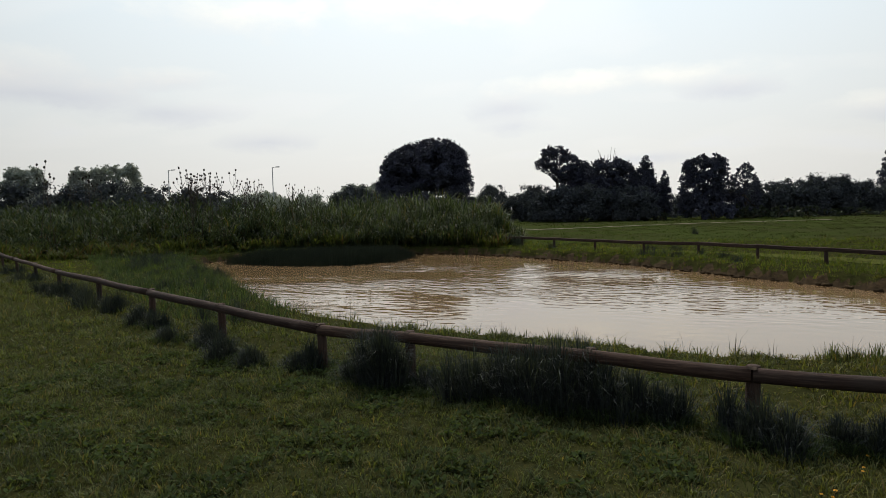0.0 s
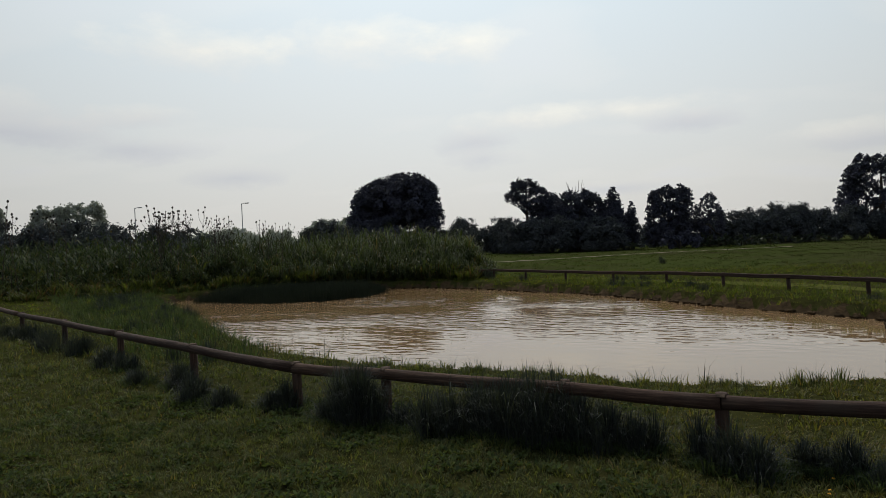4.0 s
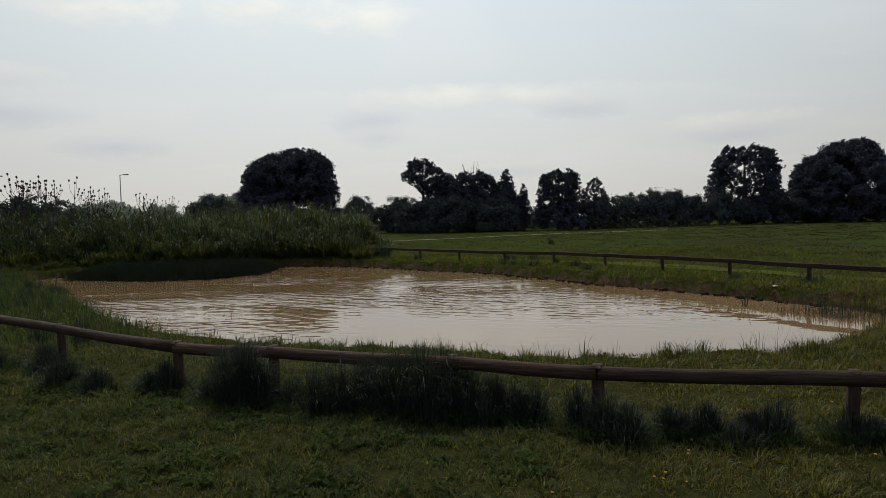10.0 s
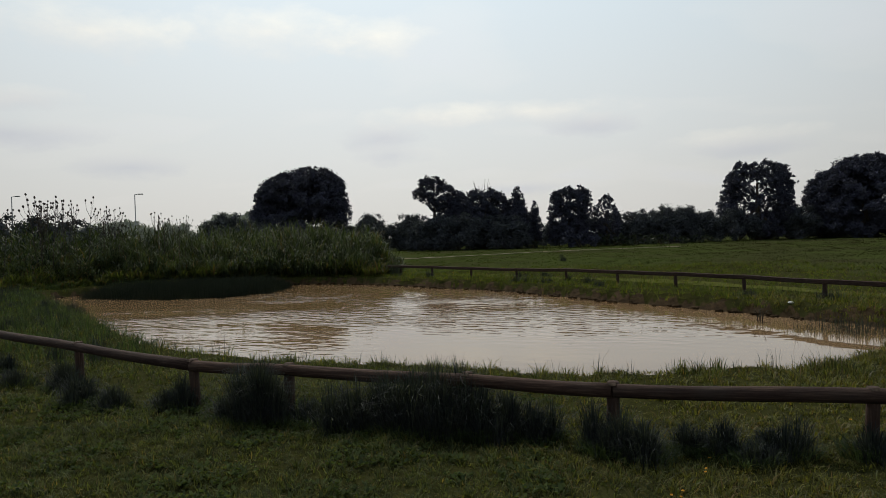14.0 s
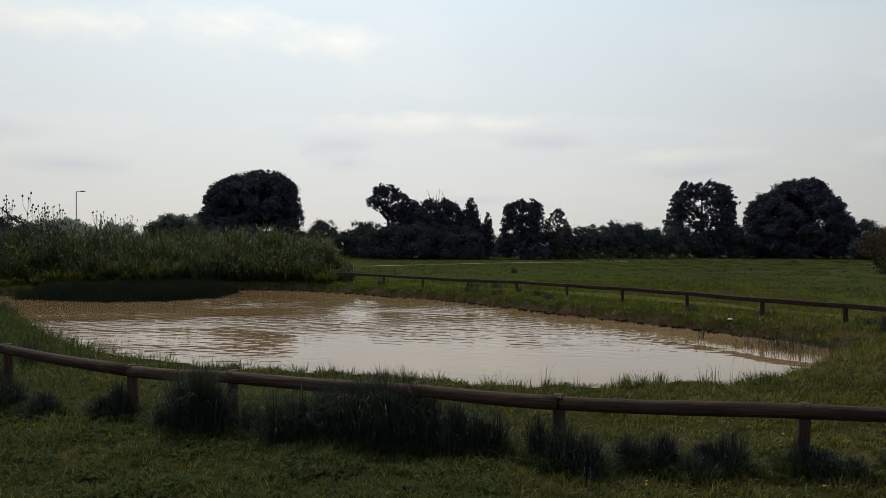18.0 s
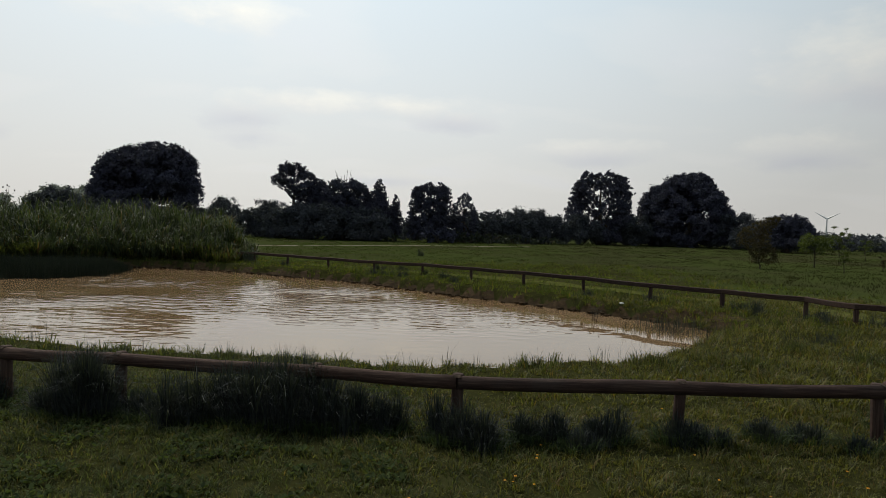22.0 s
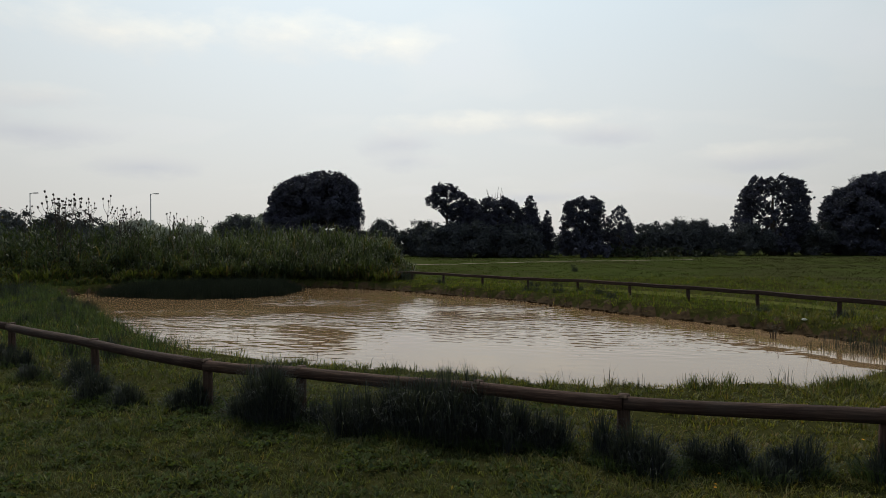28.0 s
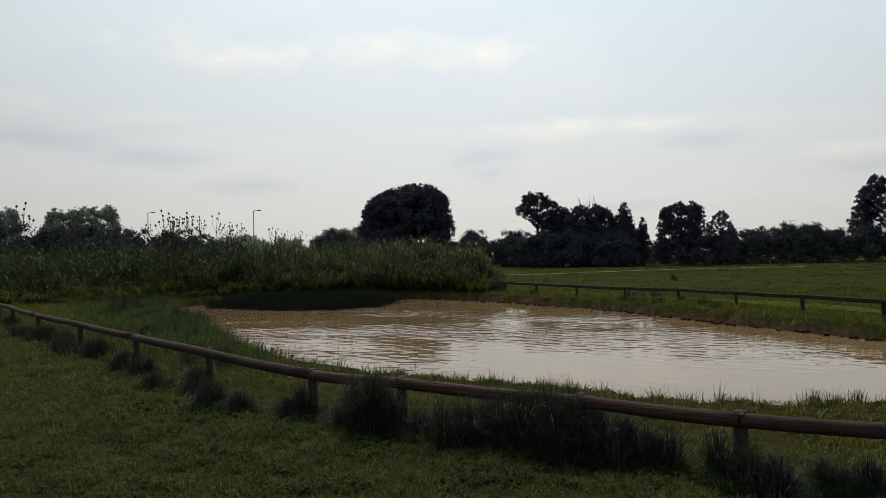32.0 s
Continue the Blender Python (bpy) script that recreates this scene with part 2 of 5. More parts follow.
M_MOWN = surface("mown_strip", (0.040, 0.047, 0.012), (0.090, 0.094, 0.026), 8.0, 0.5, 0.95, 0.6, 0.02, spec=0.0)
# navy of lifted shadows is in the base; the dry stop paints highlight blades
M_TUFT = leaf("tussock_blade_navy_lift", (0.018, 0.021, 0.030), (0.046, 0.056, 0.056), 0.8, 0.20, rough=0.6, dry=(0.058, 0.066, 0.052), dry_at=0.92, spec=0.06)
M_CLOVER = leaf("clover_leaf", (0.022, 0.034, 0.016), (0.066, 0.087, 0.034), 0.8, 0.3, rough=0.8, spec=0.04)
M_FIELD = leaf("meadow_blade", (0.020, 0.022, 0.010), (0.032, 0.034, 0.015), 0.12, 0.18, dry=(0.050, 0.038, 0.030), dry_at=0.90, spec=0.0)
M_MEADOW = leaf("field_green_blade", (0.026, 0.040, 0.012), (0.050, 0.068, 0.019), 0.2, 0.28, dry=(0.09, 0.075, 0.03), dry_at=0.95, spec=0.0)
# reed and willowherb: the deep low patches paint shadow between the clumps
M_REED = leaf("reed_leaf", (0.018, 0.027, 0.019), (0.068, 0.090, 0.046), 0.9, 0.32, dry=(0.12, 0.095, 0.05), dry_at=0.96, spec=0.06, low=0.30)
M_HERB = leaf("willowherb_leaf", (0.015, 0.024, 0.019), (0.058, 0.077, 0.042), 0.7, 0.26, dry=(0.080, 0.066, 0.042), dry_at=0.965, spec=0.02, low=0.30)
M_LUSH = leaf("lush_blade", (0.021, 0.034, 0.022), (0.062, 0.086, 0.046), 0.9, 0.36, spec=0.04, low=0.5)
M_WEED = leaf("weed_leaf", (0.024, 0.034, 0.014), (0.084, 0.100, 0.033), 0.7, 0.38, dry=(0.085, 0.058, 0.034), dry_at=0.86, spec=0.03, low=0.38)
M_SCRUB = leaf("bramble_leaf", (0.024, 0.031, 0.026), (0.048, 0.058, 0.044), 0.4, 0.10, dry=(0.07, 0.055, 0.04), dry_at=0.93, spec=0.03, low=0.5)
M_BROWNLEAF = leaf("bronze_leaf", (0.030, 0.028, 0.018), (0.082, 0.066, 0.040), 1.5, 0.25, spec=0.03)
M_RUSH = leaf("rush_stem", (0.014, 0.018, 0.017), (0.030, 0.037, 0.030), 0.8, 0.08, spec=0.02)
# the blue in both leaf colours stands in for glare veiling the dark crowns
M_OAK = leaf("oak_leaf_blue_veil", (0.040, 0.041, 0.076), (0.060, 0.064, 0.094), 0.25, 0.08, spec=0.01, low=0.8)
M_SHRUB = leaf("shrub_leaf_blue_veil", (0.042, 0.046, 0.070), (0.068, 0.076, 0.090), 0.2, 0.10, spec=0.01, low=0.75)
# distance haze is put into this leaf colour: far paler than real foliage
M_HAZED_LEAF = leaf("hazed_leaf", (0.20, 0.22, 0.235), (0.27, 0.285, 0.29), 0.1, 0.12, spec=0.0, low=0.8)
M_YOUNG = leaf("young_leaf", (0.035, 0.050, 0.014), (0.10, 0.125, 0.035), 0.5, 0.35)
M_BARK = surface("bark", (0.020, 0.016, 0.012), (0.075, 0.060, 0.045), 6.0, 0.8, 0.95, 0.9, 0.05, stretch=(1, 1, 0.25))
M_DEAD = surface("dead_wood", (0.10, 0.085, 0.07), (0.24, 0.21, 0.18), 8.0, 0.8, 0.9, 0.5, 0.02, stretch=(1, 1, 0.3))
M_TEASEL = surface("teasel_brown", (0.014, 0.011, 0.009), (0.045, 0.034, 0.026), 60.0, 4.0, 0.9, 0.4, 0.002)
M_STRAP = surface("rusty_strap", (0.020, 0.014, 0.010), (0.060, 0.045, 0.035), 40.0, 5.0, 0.9, 0.3, 0.002, spec=0.05)
M_GALV = surface("galvanised_steel", (0.16, 0.17, 0.18), (0.30, 0.31, 0.32), 20.0, 2.0, 0.5, 0.1, 0.002, spec=0.5)
M_WHITE = surface("white_paint", (0.70, 0.71, 0.72), (0.80, 0.80, 0.80), 3.0, 0.5, 0.5, 0.05, 0.002)
M_LITTER = surface("litter_white", (0.55, 0.55, 0.54), (0.78, 0.78, 0.77), 30.0, 4.0, 0.6, 0.2, 0.003)
M_PETAL = surface("dandelion_yellow", (0.55, 0.24, 0.005), (0.72, 0.38, 0.01), 90.0, 8.0, 0.7, 0.2, 0.002)

# weathered round timber: grain along the rail, grey-brown with green algae
M_WOOD, n_, l_, b_ = node_mat("weathered_timber")
f_ = noise_node(n_, l_, 9.0, 9, 0.7, (0.35, 7.0, 7.0))
p_ = noise_node(n_, l_, 2.2, 4, 0.6)
c_ = ramp_node(n_, l_, f_, [(0.28, (0.015, 0.009, 0.008)), (0.5, (0.036, 0.022, 0.018)), (0.78, (0.110, 0.074, 0.052))])
c_ = mix_col(n_, l_, ramp_node(n_, l_, p_, [(0.5, (0, 0, 0)), (0.7, (0.55, 0.55, 0.55))]), c_, (0.040, 0.033, 0.028))
o_ = n_.new("ShaderNodeObjectInfo")
c_ = mix_col(n_, l_, 1.0, c_, ramp_node(n_, l_, o_.outputs["Random"], [(0.0, (0.75, 0.75, 0.78)), (1.0, (1.1, 1.05, 1.0))]), "MULTIPLY")
l_.new(c_, b_.inputs["Base Color"])
b_.inputs["Roughness"].default_value, b_.inputs["Specular IOR Level"].default_value = 0.85, 0.10
bp_ = n_.new("ShaderNodeBump")
bp_.inputs["Strength"].default_value, bp_.inputs["Distance"].default_value = 0.7, 0.008
l_.new(f_, bp_.inputs["Height"])
l_.new(bp_.outputs[0], b_.inputs["Normal"])

# muddy pond water: opaque silt below a smooth skin with wind ripples
M_WATER, n_, l_, b_ = node_mat("muddy_water")
s_ = noise_node(n_, l_, 0.22, 4, 0.5)
l_.new(ramp_node(n_, l_, s_, [(0.3, (0.132, 0.082, 0.040)), (0.7, (0.170, 0.114, 0.064))]), b_.inputs["Base Color"])
b_.inputs["Roughness"].default_value, b_.inputs["IOR"].default_value = 0.012, 1.46
def wave_train(bearing, length, bend, detail_scale):
    """Long-crested ripples that run along a bearing, with wandering crests."""
    tc = n_.new("ShaderNodeTexCoord")
    mp = n_.new("ShaderNodeMapping")
    mp.inputs["Rotation"].default_value = (0, 0, -radians(bearing))
    l_.new(tc.outputs["Object"], mp.inputs[0])
    wv = n_.new("ShaderNodeTexWave")
    wv.wave_type, wv.bands_direction, wv.wave_profile = "BANDS", "X", "SIN"
    for key, value in (("Scale", 0.314 / length), ("Distortion", bend), ("Detail", 1.5), ("Detail Scale", detail_scale), ("Detail Roughness", 0.5)):
        wv.inputs[key].default_value = value
    l_.new(mp.outputs[0], wv.inputs["Vector"])
    return wv.outputs["Fac"]


def add_to(a, b, k):
    q = n_.new("ShaderNodeMath")
    q.operation = "MULTIPLY_ADD"
    l_.new(b, q.inputs[0])
    q.inputs[1].default_value = k
    l_.new(a, q.inputs[2])
    return q.outputs[0]


r1_ = noise_node(n_, l_, 1.0, 1, 0.4, (2.6, 5.4, 1.0))
r1_ = add_to(r1_, wave_train(60, 0.42, 6.0, 0.9), 0.20)
r1_ = add_to(r1_, wave_train(96, 0.27, 7.0, 1.3), 0.07)
r2_ = noise_node(n_, l_, 1.0, 1, 0.4, (4.4, 9.5, 1.0))
ptch_ = ramp_node(n_, l_, noise_node(n_, l_, 0.16, 2, 0.5, (0.8, 1.5, 1.0)), [(0.43, (0.18, 0.18, 0.18)), (0.60, (1.1, 1.1, 1.1))])
mm_ = n_.new("ShaderNodeMath")
mm_.operation = "MULTIPLY_ADD"
l_.new(r2_, mm_.inputs[0])
mm_.inputs[1].default_value = 0.2
l_.new(r1_, mm_.inputs[2])
# the lee under the near bank lies calm
tc_ = n_.new("ShaderNodeTexCoord")
dt_ = n_.new("ShaderNodeVectorMath")
dt_.operation = "DOT_PRODUCT"
dt_.inputs[1].default_value = (-0.25, 1.0, 0.0)
l_.new(tc_.outputs["Object"], dt_.inputs[0])
mr_ = n_.new("ShaderNodeMapRange")
mr_.interpolation_type = "SMOOTHSTEP"
mr_.inputs["From Min"].default_value, mr_.inputs["From Max"].default_value = 9.6, 14.6
mr_.inputs["To Min"].default_value, mr_.inputs["To Max"].default_value = 0.06, 1.0
l_.new(dt_.outputs["Value"], mr_.inputs["Value"])
ptch_ = mix_col(n_, l_, 1.0, ptch_, mr_.outputs["Result"], "MULTIPLY")
hh_ = n_.new("ShaderNodeMath")
hh_.operation = "MULTIPLY"
l_.new(mm_.outputs[0], hh_.inputs[0])
l_.new(ptch_, hh_.inputs[1])
bp_ = n_.new("ShaderNodeBump")
bp_.inputs["Strength"].default_value, bp_.inputs["Distance"].default_value = 1.0, 0.029
l_.new(hh_.outputs[0], bp_.inputs["Height"])
l_.new(bp_.outputs[0], b_.inputs["Normal"])

# ---- mesh helpers ----


def mesh_np(name, verts, faces, mats, sizes=None, slots=None, smooth=False):
    """A mesh from arrays: faces is a flat index array, sizes the corner count of each face."""
    me = bpy.data.meshes.new(name)
    verts, faces = np.asarray(verts, np.float32), np.asarray(faces, np.int32).ravel()
    sizes = np.asarray(sizes, np.int32)
    me.vertices.add(len(verts))
    me.vertices.foreach_set("co", verts.ravel())
    me.loops.add(len(faces))
    me.loops.foreach_set("vertex_index", faces)
    me.polygons.add(len(sizes))
    me.polygons.foreach_set("loop_start", np.r_[0, np.cumsum(sizes)[:-1]].astype(np.int32))
    me.polygons.foreach_set("loop_total", sizes)
    for m in mats:
        me.materials.append(m)
    if slots is not None:
        me.polygons.foreach_set("material_index", np.asarray(slots, np.int32))
    if smooth:
        me.polygons.foreach_set("use_smooth", np.ones(len(sizes), bool))
    me.update(calc_edges=True)
    return me


def under(ob, parent, label="", kind=""):
    ob.parent = parent
    return tagged(ob, label, kind=kind)


def part(name, bm, material, parent, label=""):
    me = bpy.data.meshes.new(name)
    bm.to_mesh(me)
    bm.free()
    me.materials.append(material)
    for p in me.polygons:
        p.use_smooth = True
    return under(new(name, me), parent, label)


def tube(bm, pts, radii, sides=8, cap=True):
    """A round, tapering bar along the points."""
    rings = []
    pts = [Vector(p) for p in pts]
    side = Vector((0, 0, 1))
    for i, p in enumerate(pts):
        d = (pts[min(i + 1, len(pts) - 1)] - pts[max(i - 1, 0)]).normalized()
        a = d.cross(side if abs(d.z) < 0.95 else Vector((1, 0, 0))).normalized()
        b = d.cross(a)
        rings.append([bm.verts.new(p + radii[i] * (math.cos(k * math.tau / sides) * a + math.sin(k * math.tau / sides) * b)) for k in range(sides)])
    for r0, r1 in zip(rings, rings[1:]):
        for k in range(sides):
            bm.faces.new((r0[k], r0[(k + 1) % sides], r1[(k + 1) % sides], r1[k]))
    if cap:
        bm.faces.new(rings[0][::-1])
        bm.faces.new(rings[-1])
    return bm


def box(bm, lo, hi, bevel=0.0):
    m = Matrix.Translation([(a + b) / 2 for a, b in zip(lo, hi)]) @ Matrix.Diagonal((*[b - a for a, b in zip(lo, hi)], 1))
    got = bmesh.ops.create_cube(bm, size=1, matrix=m)
    if bevel:
        bmesh.ops.bevel(bm, geom=list({e for v in got["verts"] for e in v.link_edges}), offset=bevel, segments=2, affect="EDGES")
    return bm


# ---- the lie of the land ----
WATER_Z = -0.30
SHORE = [(-13.5, 18.9), (-9.3, 14.4), (-6.7, 11.5), (-5.2, 10.2), (-3.9, 9.4), (-3.0, 9.0), (-2.1, 8.75), (-1.3, 8.6), (-0.6, 8.45), (0.1, 8.2), (0.8, 7.95),
         (1.5, 7.8), (2.2, 8.05), (2.9, 8.1), (3.6, 8.05), (4.1, 8.3), (4.85, 9.0), (5.7, 9.8), (6.7, 11.0), (7.3, 11.9), (7.2, 12.8), (6.4, 13.9), (5.6, 15.2),
         (4.6, 16.5), (3.4, 18.0), (2.0, 20.0), (0.0, 22.6), (-1.8, 24.0), (-3.8, 25.8), (-5.9, 27.2), (-7.6, 27.9), (-9.5, 28.2), (-12, 27.8), (-15, 26.2),
         (-16.8, 23.8), (-16.2, 21.8)]


def smooth_ring(pts, step):
    """Catmull-Rom round a closed line."""
    p = np.array(pts, float)
    out = []
    for i in range(len(p)):
        a, b, c, d = p[i - 1], p[i], p[(i + 1) % len(p)], p[(i + 2) % len(p)]
        for u in np.arange(0, 1, 1 / max(1, int(np.hypot(*(c - b)) / step))):
            out.append(0.5 * (2 * b + (c - a) * u + (2 * a - 5 * b + 4 * c - d) * u * u + (3 * b - a - 3 * c + d) * u**3))
    return np.array(out)


RING = smooth_ring(SHORE, 0.5)


def shore_dist(x, y):
    """Metres to the water's edge: above 0 on land, below 0 in the pond."""
    x, y = np.asarray(x, float).ravel(), np.asarray(y, float).ravel()
    best, inside = np.full(len(x), 1e9), np.zeros(len(x), bool)
    for (ax, ay), (bx, by) in zip(RING, np.roll(RING, -1, axis=0)):
        dx, dy = bx - ax, by - ay
        u = np.clip(((x - ax) * dx + (y - ay) * dy) / (dx * dx + dy * dy + 1e-12), 0, 1)
        best = np.minimum(best, np.hypot(x - ax - u * dx, y - ay - u * dy))
        cross = (ay > y) != (by > y)
        inside ^= cross & (x < (bx - ax) * (y - ay) / (by - ay + 1e-12) + ax)
    return np.where(inside, -best, best)


def bumps(x, y, s, k=0.0):
    """Smooth uneven waves of about s metres."""
    w = math.tau / s
    return (np.sin(w * (x + 0.6 * y) + 1.3 + k) * np.sin(w * (0.9 * y - 0.4 * x) + 0.4 * k) + 0.6 * np.sin(w * 1.9 * (x * 0.8 - y) + 2.1 + k) * np.sin(w * 2.3 * (y + 0.3 * x) + k)) / 1.6


def land(x, y, d=None):
    x, y = np.asarray(x, float), np.asarray(y, float)
    if d is None:
        d = shore_dist(x, y).reshape(x.shape)
    d = d + 0.14 * bumps(x, y, 1.1) + 0.08 * bumps(x, y, 0.43, 2.0)
    out = 0.03 * bumps(x, y, 2.7) + 0.012 * bumps(x, y, 0.6, 1.0)
    gentle = np.exp(-((x - 8.0) ** 2 + (y - 11.4) ** 2) / 3.0)
    run = 0.45 + 1.5 * gentle
    u = np.clip(d / run, 0, 1)
    bank = WATER_Z - 0.04 + (0.34 + 0.0 * d) * (1 - (1 - u) ** 2.2)
    bed = WATER_Z - 0.04 - 0.9 * np.clip(-d / 2.5, 0, 1)
    mound = 1.25 * np.exp(-(((x + 23) / 10) ** 2) - ((y - 36) / 5.0) ** 2)
    return np.where(d <= 0, bed, bank + out * u + mound)


def axis(lo, hi, step, far_lo, far_hi):
    mid = list(np.arange(lo, hi + step / 2, step))
    for end, sign in ((far_hi, 1), (far_lo, -1)):
        s, v = step, hi if sign > 0 else lo
        while abs(v - (hi if sign > 0 else lo)) < abs(end - (hi if sign > 0 else lo)):
            s *= 1.16
            v += sign * s
            mid.append(v)
    return np.array(sorted(mid))


gx, gy = axis(-18, 10.5, 0.16, -3500, 3500), axis(2.5, 29.5, 0.16, -600, 4200)
GX, GY = np.meshgrid(gx, gy)
GD = shore_dist(GX, GY).reshape(GX.shape)
GZ = land(GX, GY, GD)
idx = np.arange(GX.size).reshape(GX.shape)
quads = np.stack([idx[:-1, :-1], idx[:-1, 1:], idx[1:, 1:], idx[1:, :-1]], -1).reshape(-1, 4)
fd = GD.ravel()[quads].mean(1) + 0.2 * bumps(GX.ravel()[quads[:, 0]], GY.ravel()[quads[:, 0]], 0.9)
fx, fy = GX.ravel()[quads].mean(1), GY.ravel()[quads].mean(1)
muddy = fd < 0.16
muddy |= (np.hypot(fx - 7.7, fy - 12.6) < 1.1) & (fd < 0.9)
ground = new("ground", mesh_np("ground", np.stack([GX, GY, GZ], -1).reshape(-1, 3), quads, [M_SHADED_TURF, M_MUD, M_MEADOW_TURF], np.full(len(quads), 4), np.where(muddy, 1, np.where((fy > 30 + 0.1 * fx) | (fx > 12), 2, 0)), True))
tagged(ground, "rough mown grass ground with a muddy pond bank", "ground", kind="structure")

wr = smooth_ring(SHORE, 0.8)
cx, cy = wr.mean(0)
wn_ = np.roll(wr, -1, 0) - np.roll(wr, 1, 0)
wn_ /= np.hypot(*wn_.T)[:, None]
edge_out = wr + 0.35 * np.stack([wn_[:, 1], -wn_[:, 0]], -1)
bm = bmesh.new()
bm.faces.new([bm.verts.new((x, y, WATER_Z)) for x, y in edge_out])
bmesh.ops.triangulate(bm, faces=bm.faces)
me = bpy.data.meshes.new("water")
bm.to_mesh(me)
bm.free()
me.materials.append(M_WATER)
tagged(new("water", me), "muddy brown pond water with light wind ripples", "pond water", kind="structure")

# trodden path across the meadow
px = np.linspace(-9, 19, 60)
py = 52.5 + 0.62 * (px + 4) + 1.2 * np.sin(px * 0.25)
pw = 0.45 + 0.12 * np.sin(px * 1.1)
pv = np.concatenate([np.stack([px, py - pw, land(px, py) + 0.03], -1), np.stack([px, py + pw, land(px, py) + 0.03], -1)])
k = np.arange(59)
tagged(new("footpath", mesh_np("footpath", pv, np.stack([k, k + 1, k + 61, k + 60], -1), [M_PATH], np.full(59, 4))), "pale trodden dirt path across the meadow", "path", kind="structure")

# ---- rail fences ----
RAIL_Z, RAIL_R, POST_R = 0.418, 0.056, 0.047


def rise(x):
    """The near rail climbs slightly along its far run."""
    return 0.026 * min(1.0, max(0.0, (-2.5 - x) / 3.0))


def plank(bm, pts, half, tall):
    """A sawn timber on edge along the points, its arrises taken off."""
    pts = [Vector(p) for p in pts]
    rings = []
    for i, p in enumerate(pts):
        d = pts[min(i + 1, len(pts) - 1)] - pts[max(i - 1, 0)]
        a, c = Vector((-d.y, d.x, 0)).normalized(), 0.012
        rings.append([bm.verts.new(p + a * u + Vector((0, 0, v))) for u, v in (
            (half, tall - c), (half - c, tall), (c - half, tall), (-half, tall - c), (-half, c - tall), (c - half, -tall), (half - c, -tall), (half, c - tall))])
    for r0, r1 in zip(rings, rings[1:]):
        for k in range(8):
            bm.faces.new((r0[k], r1[k], r1[(k + 1) % 8], r0[(k + 1) % 8]))
    bm.faces.new(rings[0])
    bm.faces.new(rings[-1][::-1])
    return bm


def knee_rail(name, pts, label, seed, low=0.0, joints=(), rail_r=RAIL_R, post_r=POST_R, sawn=False):
    """Low fence: posts, and a thick rail laid on them, round or sawn square, in lengths that butt on the posts."""
    rnd = random.Random(seed)
    fence = tagged(new(name), label, "fence")
    fence.location = (pts[0][0], pts[0][1], 0)
    inv = Matrix.Translation((-pts[0][0], -pts[0][1], 0))
    up = Matrix.Rotation(radians(-90), 4, "Y")
    for i, (x, y) in enumerate(pts):
        z0 = float(land(np.array([x]), np.array([y]))[0])
        a, b = pts[max(i - 1, 0)], pts[min(i + 1, len(pts) - 1)]
        yaw = math.atan2(b[1] - a[1], b[0] - a[0])
        bm = bmesh.new()
        lx, ly = rnd.uniform(-0.012, 0.012), rnd.uniform(-0.012, 0.012)
        top = RAIL_Z - low + rail_r + rise(x) * (y < 20)
        r = post_r * rnd.uniform(0.94, 1.06)
        # the post stands on the pond side of the rail's middle, its head a little over the rail
        ox, oy = -math.sin(yaw) * 0.035, math.cos(yaw) * 0.035
        tube(bm, [(x + ox - lx, y + oy - ly, z0 - 0.25), (x + ox, y + oy, z0 + 0.1), (x + ox + lx, y + oy + ly, top - 0.002), (x + ox + lx, y + oy + ly, top + 0.008)], [r, r, r, r * 0.86], 14)
        bm.transform(up.inverted() @ inv)
        post = part("post", bm, M_WOOD, fence)
        post.matrix_local = up
        if sawn:
            continue
        bm = bmesh.new()
        w, s = Vector((math.cos(yaw), math.sin(yaw), 0)), Vector((-math.sin(yaw), math.cos(yaw), 0))
        base = Vector((x, y, RAIL_Z - low + rise(x) * (y < 20)))
        hoop = [base + (rail_r + 0.003) * (math.cos(q) * s + math.sin(q) * Vector((0, 0, 1))) for q in np.linspace(radians(50), radians(130), 6)]
        rows = [[bm.verts.new(p + w * e) for e in (-0.03, 0.03)] for p in hoop]
        outer = [[bm.verts.new(p + w * e + 0.004 * (p - base).normalized()) for e in (-0.03, 0.03)] for p in hoop]
        for g in (rows, outer):
            for q0, q1 in zip(g, g[1:]):
                bm.faces.new((q0[0], q0[1], q1[1], q1[0]))
        for q0, q1, p0, p1 in zip(rows, rows[1:], outer, outer[1:]):
            bm.faces.new((q0[0], q1[0], p1[0], p0[0]))
            bm.faces.new((q0[1], p0[1], p1[1], q1[1]))
        bm.transform(up.inverted() @ inv)
        part("strap", bm, M_STRAP, post, "rusty steel strap over the rail")
    # lengths of rail from joint to joint
    stops = sorted({0, len(pts) - 1, *joints})
    for a, b in zip(stops, stops[1:]):
        line, rad = [], []
        for i in range(a, b):
            for u in np.linspace(0, 1, 7)[:-1]:
                p, q = pts[i], pts[i + 1]
                line.append((p[0] + (q[0] - p[0]) * u, p[1] + (q[1] - p[1]) * u))
        line.append(pts[b])
        out = []
        for i, (x, y) in enumerate(line):
            if i == 0 or i == len(line) - 1:
                o = line[1] if i == 0 else line[-2]
                d = math.hypot(o[0] - x, o[1] - y)
                x, y = x + (o[0] - x) * 0.004 / d, y + (o[1] - y) * 0.004 / d
            out.append((x, y, RAIL_Z - low + rise(x) * (y < 20) + 0.006 * math.sin(i * 0.9 + seed)))
            rad.append(rail_r * (1 + 0.03 * math.sin(i * 0.7 + a) + rnd.uniform(-0.012, 0.012)))
        bm = plank(bmesh.new(), out, 0.036, rail_r) if sawn else tube(bmesh.new(), out, rad, 16)
